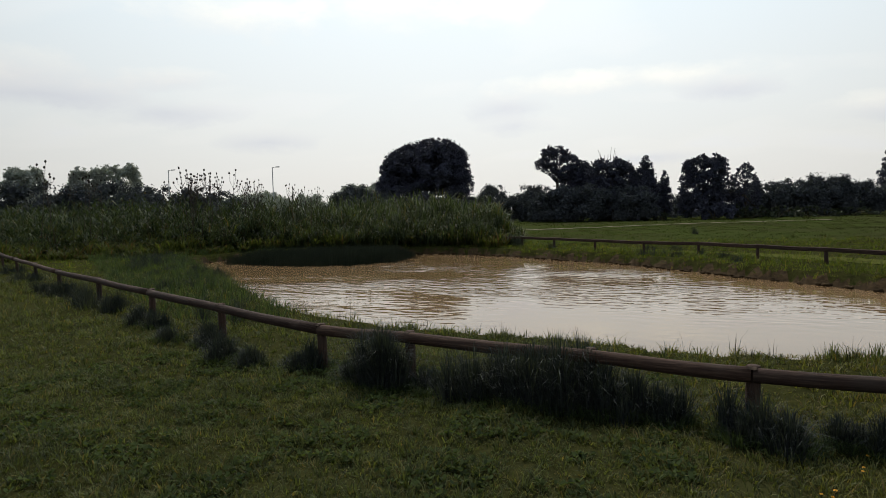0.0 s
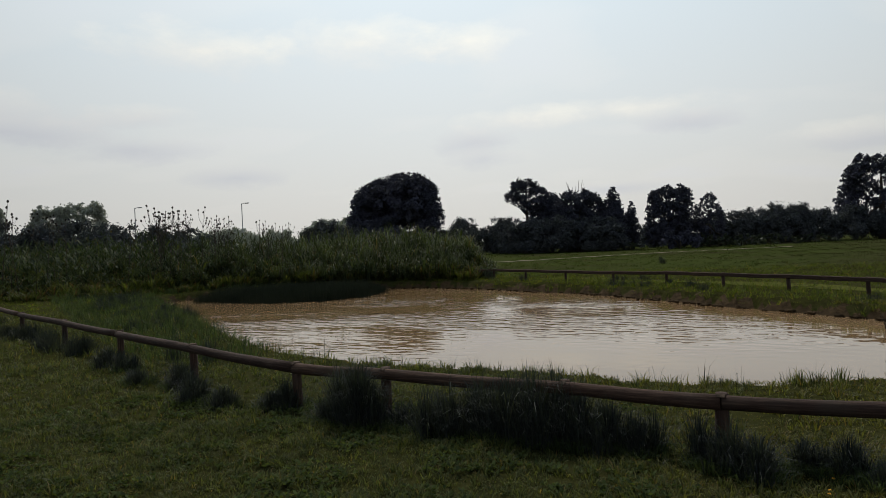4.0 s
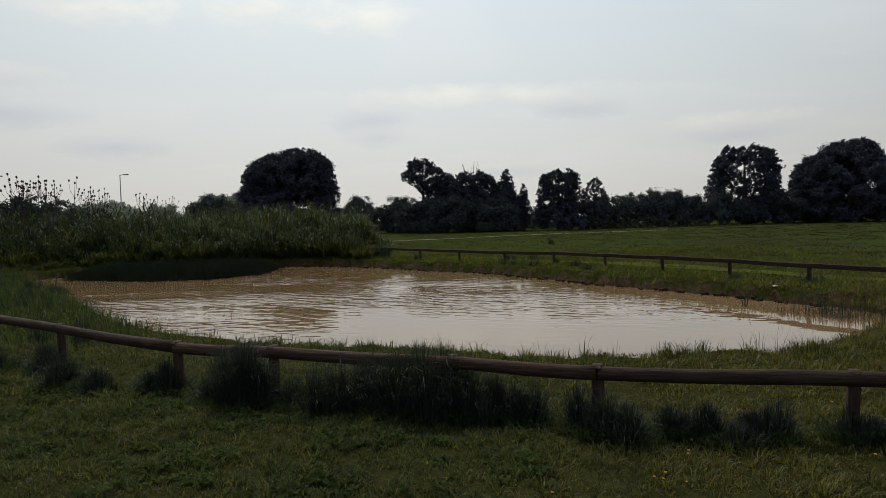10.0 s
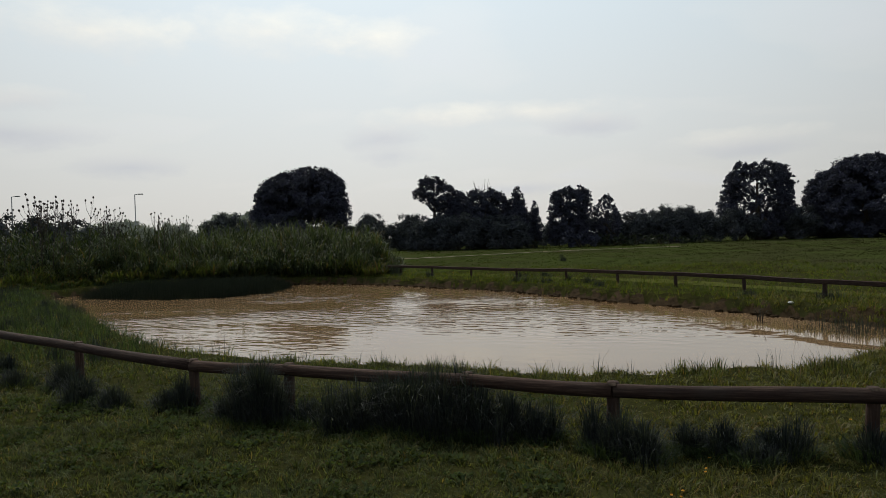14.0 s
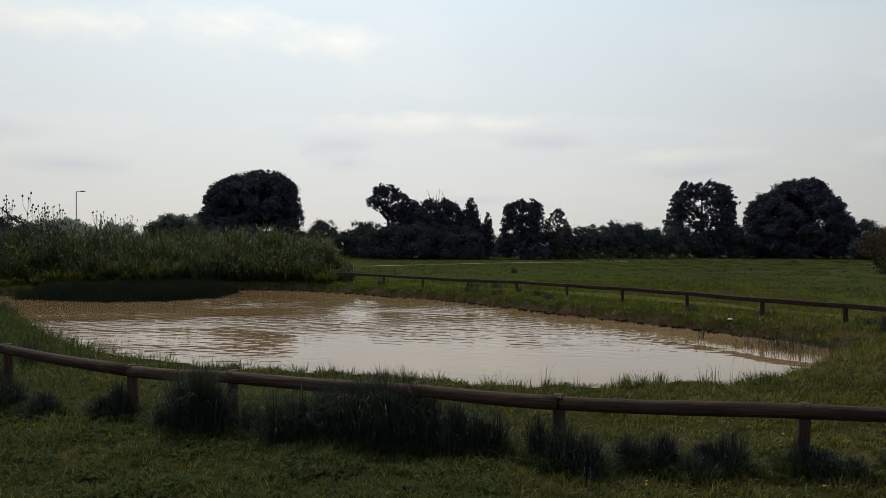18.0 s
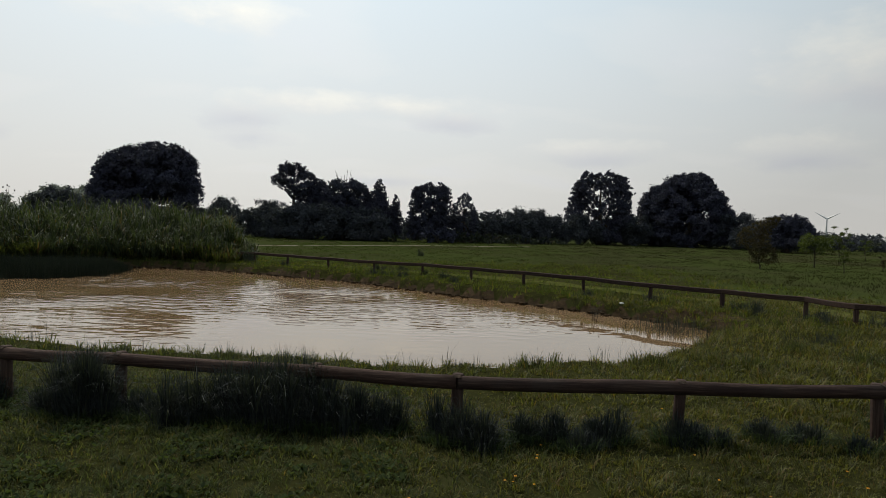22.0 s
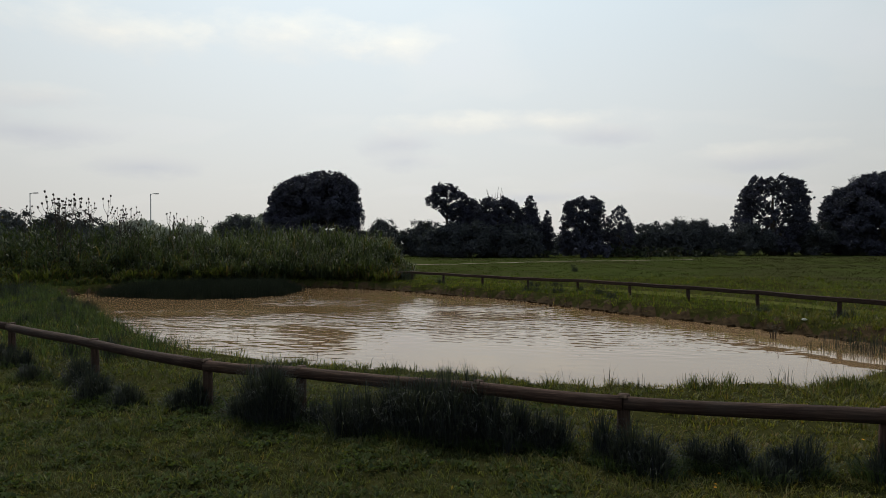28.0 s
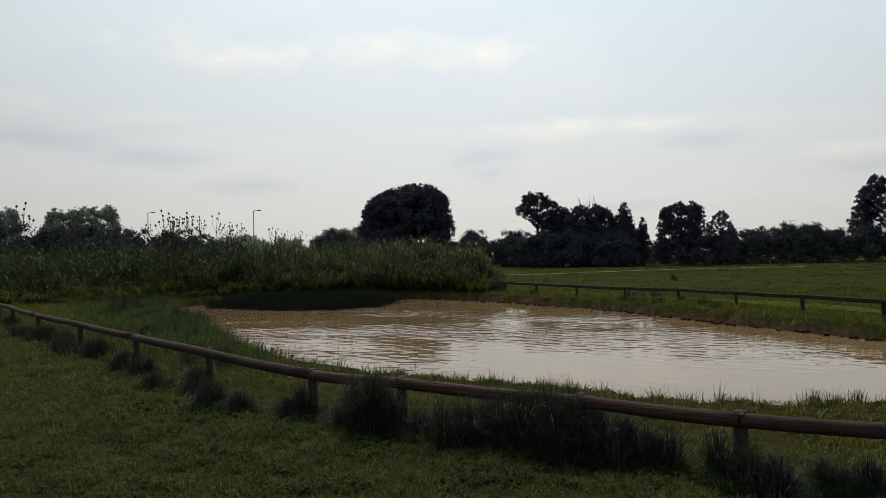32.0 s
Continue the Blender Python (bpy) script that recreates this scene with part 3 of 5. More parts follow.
        # lay the mesh along its own x axis so that the grain follows the timber
        p, q = Vector(out[0]), Vector(out[-1])
        yaw = math.atan2(q.y - p.y, q.x - p.x)
        m = Matrix.Translation(p) @ Matrix.Rotation(yaw, 4, "Z")
        bm.transform(m.inverted())
        ob = part("rail", bm, M_WOOD, fence)
        if sawn:
            for f in ob.data.polygons:
                f.use_smooth = False
        ob.matrix_local = inv @ m
    return fence


NEAR_POSTS = [(-25.5, 21.2), (-21.9, 18.5), (-18.6, 16.2), (-15.6, 14.15), (-12.7, 12.15), (-9.9, 10.4), (-7.3, 8.75), (-5.05, 7.35), (-3.05, 6.2), (-1.98, 5.93), (-0.25, 5.4), (0.9, 5.0), (2.69, 4.74), (4.35, 4.55)]
NEAR_RIGHT = [(4.35, 4.55), (5.7, 5.6), (7.2, 6.5), (8.7, 7.4), (9.9, 8.3)]
FAR_POSTS = [(-5.6, 29.0), (-4.0, 28.0), (-2.5, 26.7), (-0.8, 24.8), (0.9, 23.1), (2.55, 22.1), (3.95, 20.4), (5.25, 18.7), (6.5, 17.0), (7.45, 14.9), (8.55, 13.55), (9.5, 12.05), (9.6, 10.82), (10.5, 10.2)]

# ---- plants: many blades or leaves in one mesh ----


def blade_mesh(name, root, height, width, lean, mat, seed, way=None, form="bent"):
    """Tapering blades. bent: a broad foot, a narrower bend, a point; plain: one spike, for far growth; arched: long blades that bow over."""
    g = np.random.default_rng(seed)
    n = len(root)
    az = g.uniform(0, math.tau, n) if way is None else way
    tw = az + math.pi / 2 + g.normal(0, 0.7, n)
    d = np.stack([np.cos(az), np.sin(az), np.zeros(n)], -1) * (lean * height)[:, None]
    s = np.stack([np.cos(tw), np.sin(tw), np.zeros(n)], -1) * (width / 2)[:, None]
    up = np.zeros((n, 3))
    up[:, 2] = height
    if form == "plain":
        v = np.stack([root - s, root + s, root + up + d], 1).reshape(-1, 3)
        return mesh_np(name, v, np.arange(n * 3), [mat], np.full(n, 3))
    if form == "arched":
        sag = np.clip(lean, 0, 1.4)[:, None]
        one, two = root + 0.42 * up + d * 0.14, root + up * (0.80 - 0.06 * sag) + d * 0.42
        tip = root + up * (1.0 - 0.34 * sag) + d
        v = np.stack([root - s, root + s, one - s * 0.9, one + s * 0.9, two - s * 0.6, two + s * 0.6, tip], 1).reshape(-1, 3)
        b = np.arange(n)[:, None] * 7
        return mesh_np(name, v, np.concatenate([b + [0, 1, 3, 2], b + [2, 3, 5, 4], b + [4, 5, 6]], 1), [mat], np.tile([4, 4, 3], n))
    mid, tip = root + 0.55 * up + d * 0.3, root + up * (1 - 0.25 * lean[:, None]) + d
    v = np.stack([root - s, root + s, mid - s * 0.75, mid + s * 0.75, tip], 1).reshape(-1, 3)
    b = np.arange(n)[:, None] * 5
    f = np.concatenate([b + [0, 1, 3, 2], b + [2, 3, 4]], 1)
    return mesh_np(name, v, f, [mat], np.tile([4, 3], n))


def scatter(seed, n, x0, x1, y0, y1, near=None, keep=None):
    g = np.random.default_rng(seed)
    x, y = g.uniform(x0, x1, n), g.uniform(y0, y1, n)
    d = shore_dist(x, y)
    ok = d > 0.04
    if keep is not None:
        ok &= keep(x, y, d, g)
    x, y, d = x[ok], y[ok], d[ok]
    return np.stack([x, y, land(x, y, d) - 0.01], -1), d, g


def seen(x, y, wide=1.35):
    """The wedge of ground in front of the walk."""
    return np.abs(x + 0.10 * y) < wide * y * 0.86 + 1.0

# mown grass in front of the fence, thick where the walk passes nearest
def lawn(name, seed, n, x0, x1, y0, y1, h0, h1, w0, w1, mat, label, keep=None, lean=(0.3, 1.3), tuft=9, spread=0.035, form="bent"):
    """Grass in tufts: the blades of a tuft spring from one spot and fall outwards."""
    root, d, g = scatter(seed, n // tuft, x0, x1, y0, y1, keep=keep)
    c = len(root)
    tall = 0.8 + 0.5 * bumps(root[:, 0], root[:, 1], 1.9, 3.0) + 0.5 * bumps(root[:, 0], root[:, 1], 0.45, 1.0) + g.normal(0, 0.28, c)
    root, tall, m = np.repeat(root, tuft, 0), np.repeat(tall, tuft), c * tuft
    way, r = g.uniform(0, math.tau, m), spread * np.sqrt(g.random(m))
    root = root + np.stack([np.cos(way) * r, np.sin(way) * r, np.zeros(m)], -1)
    h = g.uniform(h0, h1, m) * np.clip(tall, 0.45, 1.8)
    ob = new(name, blade_mesh(name, root, h, g.uniform(w0, w1, m), g.uniform(*lean, m), mat, seed + 1, way, form))
    return tagged(ob, label, "grass", kind="stuff")


wedge = lambda x, y, d, g: seen(x, y)
dry_side = lambda x, y: np.clip((x + 0.7 * bumps(x, y, 1.8, 2.0) + 0.6) / 3.0, 0, 0.9)
lawn("lawn_grass", 11, 150000, -6.5, 6.0, 2.6, 5.6, 0.028, 0.080, 0.005, 0.010, M_BLADE, "short green mown grass with dry blades", lambda x, y, d, g: seen(x, y) & (g.random(len(x)) > dry_side(x, y)))
lawn("lawn_grass", 25, 95000, -1.5, 6.0, 2.6, 5.6, 0.028, 0.080, 0.005, 0.010, M_OLIVE, "short olive grass with brown blades", lambda x, y, d, g: seen(x, y) & (g.random(len(x)) < dry_side(x, y)))
lawn("lawn_grass", 22, 24000, -8, 8, -5, 2.6, 0.03, 0.085, 0.012, 0.02, M_BLADE, "short green mown grass underfoot", None)
lawn("lawn_grass", 12, 100000, -11, 8.5, 5.0, 8.6, 0.030, 0.095, 0.007, 0.013, M_BLADE, "short green grass round the rail fence", lambda x, y, d, g: seen(x, y) & (g.random(len(x)) > dry_side(x, y)))
lawn("lawn_grass", 27, 56000, -1.5, 8.5, 5.0, 8.6, 0.030, 0.095, 0.007, 0.013, M_OLIVE, "short olive grass round the rail fence", lambda x, y, d, g: seen(x, y) & (g.random(len(x)) < dry_side(x, y)))
lawn("bank_grass", 13, 56000, -22, 4.2, 8.0, 16, 0.06, 0.16, 0.008, 0.015, M_BLADE, "green grass on the pond bank", wedge, spread=0.07)
lawn("bank_grass", 21, 60000, 3.8, 14, 5.2, 16, 0.05, 0.16, 0.007, 0.014, M_OLIVE, "rough olive grass on the pond bank", wedge, spread=0.06)
lawn("bank_grass", 14, 60000, -26, 15, 16, 32, 0.06, 0.16, 0.013, 0.024, M_BRIGHT, "green grass beyond the pond", wedge, spread=0.12, form="plain")
lawn("meadow_grass", 26, 24000, 13, 40, 9, 25, 0.05, 0.15, 0.012, 0.024, M_FIELD, "longer meadow grass with brown seed heads", lambda x, y, d, g: (y > 4 + 0.3 * x), spread=0.2, form="plain")
browner = lambda x, y, g: g.random(len(x)) < np.clip((np.degrees(np.arctan2(x, y)) - 8 + 6 * bumps(x, y, 17.0)) / 16, 0.05, 0.95)
off_path = lambda x, y: np.abs(y - 52.5 - 0.62 * (x + 4) - 1.2 * np.sin(x * 0.25)) > 0.5
for mat, brown, label in ((M_FIELD, True, "longer meadow grass with brown seed heads"), (M_MEADOW, False, "fresh green meadow grass beyond the fence")):
    lawn("meadow_grass", 15 + 20 * brown, 90000, -14, 48, 24, 60, 0.03, 0.09, 0.02, 0.04, mat, label, lambda x, y, d, g: (d > 3) & (x > -6) & off_path(x, y) & (browner(x, y, g) == brown), spread=0.3, form="plain")
    lawn("meadow_grass", 16 + 20 * brown, 36000, -14, 75, 60, 98, 0.05, 0.13, 0.04, 0.08, mat, label, lambda x, y, d, g: off_path(x, y) & (browner(x, y, g) == brown), spread=0.5, form="plain")
# longer growth along the near water's edge, and the lush tongue towards the reeds
lawn("shore_grass", 28, 9000, -1, 8, 6.8, 14, 0.06, 0.17, 0.005, 0.010, M_OLIVE, "long olive grass along the water's edge", lambda x, y, d, g: d < 0.75, (0.1, 0.9), spread=0.06)
lawn("shore_grass", 17, 12000, -12, 0, 6.8, 16, 0.07, 0.20, 0.005, 0.010, M_BLADE, "long bright grass along the water's edge", lambda x, y, d, g: (d < 0.75) & (g.random(len(x)) < 0.9), (0.1, 0.9), spread=0.06)
tongue = lambda x, y, d, g: (d < 5.5) & (y > 2.0 - 0.93 * x)
lawn("shore_grass", 18, 30000, -24, -5.0, 8.5, 27, 0.12, 0.30, 0.007, 0.014, M_LUSH, "long lush grass between fence and reeds", tongue, (0.1, 0.9), spread=0.1)
lawn("shore_grass", 24, 60000, -24, -5.0, 8.5, 27, 0.16, 0.38, 0.008, 0.016, M_LUSH, "long blue-green grass in drifts between fence and reeds", lambda x, y, d, g: tongue(x, y, d, g) & (bumps(x, y, 2.6, 1.0) + 0.6 * bumps(x, y, 1.0, 2.0) > 0.0), (0.1, 0.9), spread=0.12)
lawn("bank_grass", 20, 60000, -10, 11, 10.5, 29.5, 0.08, 0.20, 0.010, 0.018, M_BRIGHT, "bright grass on the far bank", lambda x, y, d, g: (d > 0.08) & (d < 2.6) & ((x > 4) | (y > 14)), (0.3, 1.3), spread=0.10)
lawn("seed_stalks", 19, 3600, -6.5, 6.5, 7.0, 12, 0.14, 0.32, 0.004, 0.007, M_RUSH, "thin grass seed stalks over the water's edge", lambda x, y, d, g: (d < 0.5), (0.05, 0.45), 5, 0.07)

# clods of turf broken from the edge of the bank
g = np.random.default_rng(23)
bm = bmesh.new()
for k in range(950):
    q = RING[int(g.integers(len(RING)))] + g.normal(0, 0.09, 2)
    if q[1] < 13.2 and q[0] > -10:
        continue
    r = g.uniform(0.02, 0.06)
    got = bmesh.ops.create_icosphere(bm, subdivisions=1, radius=1, matrix=Matrix.Translation((q[0], q[1], WATER_Z + r * g.uniform(0.2, 0.9))) @ Matrix.Rotation(g.uniform(0, 6), 4, "Z") @ Matrix.Diagonal((r * 1.8, r, r * 0.75, 1)))
    for v in got["verts"]:
        v.co += Vector((noise.noise(v.co * 9), noise.noise(v.co * 9 + Vector((7, 0, 0))), noise.noise(v.co * 9 + Vector((0, 7, 0))))) * r * 0.5
me = bpy.data.meshes.new("turf_clods")
bm.to_mesh(me)
bm.free()
me.materials.append(M_MUD)
tagged(new("turf_clods", me), "dark muddy clods of turf along the water's edge", "turf clods", kind="stuff")

# clover: three round leaflets on each stalk
root, d, g = scatter(31, 20000, -6.0, 5.5, 2.7, 6.5, keep=lambda x, y, d, g: seen(x, y) & (x < 0.6 + 0.4 * bumps(x, y, 1.1)) & (bumps(x, y, 1.6, 5.0) + 0.5 * bumps(x, y, 0.7, 2.0) > 0.15))
n = len(root)
root[:, 2] += g.uniform(0.02, 0.055, n)
vs, fs = [], []
for j in range(3):
    a = g.uniform(0, math.tau, n) if j == 0 else a + math.tau / 3
    r = g.uniform(0.009, 0.016, n)
    c = root + np.stack([np.cos(a) * r, np.sin(a) * r, g.uniform(-0.008, 0.008, n)], -1)
    for q in range(6):
        b = a + q * math.tau / 6
        vs.append(c + np.stack([np.cos(b) * r, np.sin(b) * r, 0.9 * r * np.cos(b - a)], -1))
v = np.stack(vs, 1).reshape(-1, 3)
f = (np.arange(n)[:, None] * 18 + np.arange(18)[None]).reshape(-1)
tagged(new("clover", mesh_np("clover", v, f, [M_CLOVER], np.full(n * 3, 6))), "patches of clover among the short grass", "clover", kind="stuff")


def tussock(x, y, high, wide, count, seed, label, mat=None):
    """A tussock of several clumps, each a sheaf of blades from one crown."""
    g = np.random.default_rng(seed)
    subs = 5 if count > 600 else 4
    root = new("grass_tussock")
    root.location = (x, y, float(land(np.array([x]), np.array([y]))[0]))
    for k in range(subs):
        n = count // subs
        tall = 1.0 if k == 0 else g.uniform(0.5, 1.0)
        sx, sy = g.normal(0, wide * 0.24), g.normal(0, wide * 0.20)
        r, a = wide * np.minimum(np.abs(g.normal(0, 0.15, n)), 0.4), g.uniform(0, math.tau, n)
        fan = np.minimum(r / (wide * 0.3), 1.2) ** 2
        h = high * tall * g.uniform(0.25, 1.22, n) ** 0.8 * (1 - 0.35 * np.minimum(fan, 1))
        foot = np.stack([sx + r * np.cos(a), sy + r * np.sin(a), np.full(n, -0.02)], -1)
        lean = np.minimum(np.abs(g.normal(0.05, 0.34, n)) + 0.8 * fan * g.random(n), 0.95)
        under(new("clump", blade_mesh("clump", foot, h, g.uniform(0.004, 0.009, n), lean, mat or M_TUFT, seed + 40 * k, a + g.normal(0, 0.6, n), "arched" if y < 9 else "bent")), root, kind="stuff")
    if y < 9:
        # short outer blades that lie down into the lawn
        n = count // 3
        a, r = g.uniform(0, math.tau, n), wide * g.uniform(0.2, 0.62, n)
        foot = np.stack([r * np.cos(a), r * 0.8 * np.sin(a), np.full(n, -0.02)], -1)
        under(new("skirt", blade_mesh("skirt", foot, g.uniform(0.06, 0.19, n), g.uniform(0.004, 0.009, n), g.uniform(0.4, 1.3, n), M_LUSH, seed + 9, a + g.normal(0, 0.7, n))), root, kind="stuff")
    return tagged(root, label, "grass tussock", group="tussocks along the fences")


L_POST = "dark long-bladed grass tussock at a fence post"
L_RAIL = "tall dark grass tussock leaning over the rail"
L_FREE = "low dark grass tussock on the lawn"
for k, (x, y, h, w, c, lab) in enumerate([
        (-2.50, 5.92, 0.28, 0.36, 420, L_RAIL), (-2.26, 5.80, 0.60, 0.34, 520, L_RAIL), (-2.02, 5.76, 0.58, 0.34, 520, L_RAIL), (-1.6, 5.68, 0.26, 0.34, 420, L_RAIL), (-1.3, 5.58, 0.48, 0.38, 480, L_RAIL),
        (-1.02, 5.54, 0.52, 0.40, 560, L_RAIL), (-0.72, 5.44, 0.54, 0.42, 620, L_RAIL), (-0.44, 5.42, 0.60, 0.42, 680, L_RAIL), (-0.18, 5.38, 0.58, 0.38, 620, L_RAIL), (0.1, 5.32, 0.40, 0.30, 420, L_RAIL),
        (0.34, 5.2, 0.32, 0.28, 380, L_FREE), (0.80, 4.92, 0.38, 0.30, 400, L_POST), (1.06, 4.82, 0.34, 0.34, 420, L_POST), (1.44, 4.98, 0.24, 0.28, 280, L_FREE), (1.63, 4.85, 0.28, 0.32, 340, L_FREE), (1.78, 4.68, 0.18, 0.26, 240, L_FREE),
        (2.08, 4.86, 0.28, 0.36, 380, L_FREE), (2.6, 4.78, 0.24, 0.30, 320, L_POST), (2.84, 4.74, 0.20, 0.28, 260, L_POST), (3.42, 4.78, 0.20, 0.32, 300, L_FREE), (3.74, 4.74, 0.18, 0.30, 260, L_FREE), (4.0, 4.46, 0.14, 0.28, 200, L_FREE), (4.7, 4.9, 0.26, 0.36, 320, L_POST),
        (-3.2, 6.34, 0.34, 0.44, 480, L_POST), (-3.95, 6.34, 0.26, 0.36, 300, L_FREE), (-4.35, 6.5, 0.34, 0.42, 400, L_FREE), (-5.0, 7.15, 0.34, 0.42, 400, L_POST), (-5.85, 7.45, 0.24, 0.4, 280, L_FREE),
        (-7.2, 8.5, 0.32, 0.50, 360, L_POST), (-6.6, 8.05, 0.26, 0.34, 240, L_FREE), (-8.7, 9.5, 0.40, 0.6, 420, L_POST), (-9.8, 10.1, 0.46, 0.7, 420, L_POST),
        (-11.6, 11.2, 0.44, 0.8, 420, L_POST), (-12.8, 11.9, 0.36, 0.6, 320, L_POST), (-15.6, 13.9, 0.40, 0.8, 320, L_POST), (-18.6, 16.0, 0.40, 0.8, 300, L_POST)]):
    tussock(x, y - 0.12 * (x > -6), h * 1.10, w * 1.06, int(c * 3.1), 300 + 3 * k, lab)
L_FAR = "tuft of long grass on the far bank"
L_LUSH = "dark grass tussock in the lush growth by the pond"
g = np.random.default_rng(71)
spot, d, g = scatter(71, 260, -20, -4.5, 8.5, 24, keep=lambda x, y, d, g: (d < 4.0) & (y > 3.2 - 0.93 * x) & (d > 0.2))
for k, p in enumerate(spot[:22]):
    tussock(p[0], p[1], g.uniform(0.28, 0.5), g.uniform(0.5, 0.9), 420, 700 + 3 * k, L_LUSH)
for k, (x, y, h, w) in enumerate([(8.75, 13.2, 0.36, 0.75), (7.5, 14.7, 0.34, 0.55), (9.4, 11.6, 0.34, 0.9), (10.3, 11.0, 0.3, 0.8), (0.75, 22.6, 0.4, 0.7), (1.2, 22.3, 0.38, 0.8), (1.9, 21.6, 0.3, 0.6),
                                  (2.6, 21.9, 0.34, 0.5), (3.3, 19.8, 0.3, 0.7), (-2.5, 26.4, 0.4, 0.6), (-4.1, 27.7, 0.7, 0.9), (-4.6, 28.3, 0.8, 1.0), (6.2, 16.0, 0.24, 0.5), (7.6, 9.2, 0.3, 0.7),
                                  (1.31, 24.6, 0.42, 0.5), (1.96, 24.4, 0.4, 0.5), (3.2, 21.3, 0.35, 0.6), (4.28, 38.2, 0.6, 0.5), (8.9, 12.6, 0.42, 0.55), (9.2, 11.3, 0.36, 0.8), (8.4, 9.9, 0.26, 0.6), (6.6, 8.4, 0.26, 0.6), (7.0, 7.6, 0.24, 0.5), (5.2, 7.4, 0.22, 0.5), (2.4, 7.5, 0.2, 0.5), (3.9, 7.5, 0.22, 0.6)]):
    tussock(x, y, h, w, 260, 500 + 3 * k, L_FAR, M_BLADE if k > 19 else None)

# dandelions on the lawn
def dandelion(seed):
    rr = random.Random(seed)
    root = new("dandelion")
    bm = tube(bmesh.new(), [(0, 0, -0.01), (0.004, 0, 0.03), (0.002, 0.003, 0.065)], [0.0022, 0.002, 0.0018], 6)
    part("stalk", bm, M_CLOVER, root, "thin green stalk")
    bm = bmesh.new()
    for ring, (rad, z, tilt) in enumerate(((0.019, 0.066, 0.15), (0.014, 0.069, 0.45), (0.008, 0.071, 0.8))):
        for q in range(14):
            a = q * math.tau / 14 + ring * 0.2 + rr.uniform(-0.08, 0.08)
            dx, dy = math.cos(a), math.sin(a)
            w = 0.0028
            p = [(0.002 * dx - w * dy * 0.5, 0.002 * dy + w * dx * 0.5, z), (0.002 * dx + w * dy * 0.5, 0.002 * dy - w * dx * 0.5, z), (rad * dx + w * dy, rad * dy - w * dx, z + rad * tilt), (rad * dx - w * dy, rad * dy + w * dx, z + rad * tilt)]
            bm.faces.new([bm.verts.new(v) for v in p])
    part("flower", bm, M_PETAL, root, "open yellow flower head")
    return tagged(root, "yellow dandelion in the short grass", "dandelion", group="dandelions on the lawn")


flower = dandelion(1)
FLOWERS = [(1.10, 3.93), (1.05, 3.95), (1.39, 4.37), (2.58, 4.31), (3.45, 3.68), (1.72, 3.53), (1.23, 3.89), (2.47, 3.82), (3.54, 3.96), (2.93, 5.49), (1.13, 3.99), (1.5, 4.62), (2.69, 3.6), (0.4, 3.7), (1.42, 4.45)]
for k, (x, y) in enumerate(FLOWERS):
    z = float(land(np.array([x]), np.array([y]))[0])
    m = pose(x, y, z, 0, 0, k * 47) @ Matrix.Scale(0.46 + 0.035 * (k % 6), 4)
    if k == 0:
        flower.matrix_basis = m
    else:
        copy_thing(flower, m @ Matrix.Diagonal((1 / flower.scale[0], 1 / flower.scale[1], 1 / flower.scale[2], 1)))

knee_rail("rail_fence", NEAR_POSTS + NEAR_RIGHT[1:], "low weathered round-timber rail fence on short posts", 3, 0.0, (2, 4, 6, 8, 11, 13))
# strip mown short along the outside of the far fence
fp = np.array(FAR_POSTS[2:])
fn = np.roll(fp, -1, 0) - np.roll(fp, 1, 0)
fn[0], fn[-1] = fp[1] - fp[0], fp[-1] - fp[-2]
fn /= np.hypot(*fn.T)[:, None]
side = np.stack([-fn[:, 1], fn[:, 0]], -1)
a, b = fp + side * 0.9, fp + side * (2.1 + 0.3 * np.sin(np.arange(len(fp)) * 1.7))[:, None]
sv = np.concatenate([np.column_stack([p, land(p[:, 0], p[:, 1]) + 0.015]) for p in (a, b)])
k, m = np.arange(len(fp) - 1), len(fp)
tagged(new("mown_strip", mesh_np("mown_strip", sv, np.stack([k, k + 1, k + m + 1, k + m], -1), [M_MOWN], np.full(m - 1, 4))), "strip of short mown yellowish grass beside the fence", "grass strip", kind="structure")
knee_rail("rail_fence", FAR_POSTS, "low fence of sawn timber rails on short posts", 8, 0.030, (2, 4, 6, 8, 10, 11), 0.054, 0.048, sawn=True)

# ---- reed bed on its low mound ----
EL_AZ = np.array([-60, -49.8, -42.35, -33.8, -24.3, -14.3, -10.2, -8.3])
EL = np.array([2.2, 2.1, 2.4, 2.15, 1.45, 1.35, 0.5, -1.9])
RF_X, RF_Y = np.array([-50, -34, -25, -19, -15.2, -10, -7.1, -4.6]), np.array([29, 22.5, 22.5, 24.6, 28.0, 28.9, 28.2, 28.3])


def reeds(seed, n):
    g = np.random.default_rng(seed)
    x = g.uniform(-46, -4.2, n)
    back = np.minimum(g.exponential(3.6, n), 13)
    y = np.interp(x, RF_X, RF_Y) + back + g.uniform(-0.4, 0.4, n)
    d = shore_dist(x, y)
    far, az = np.hypot(x, y), np.degrees(np.arctan2(x, y))
    z = land(x, y, d)
    top = 1.65 + far * np.tan(np.radians(np.interp(az, EL_AZ, EL))) - z
    slope = np.interp(x, [-30, -16, -9], [7.5, 5.0, 3.2])
    h = top * (0.30 + 0.70 * np.clip(back / slope, 0, 1) ** 0.7) * g.uniform(0.62, 1.05, n) * (0.86 + 0.20 * bumps(x, y, 5.3, 1.0) + 0.24 * bumps(x, y, 2.3) + 0.20 * bumps(x, y, 0.9, 4.0))
    ok = (d > 0.25) & (h > 0.25) & (az < -8.0)
    return x[ok], y[ok], z[ok], np.minimum(h[ok], 2.9), g


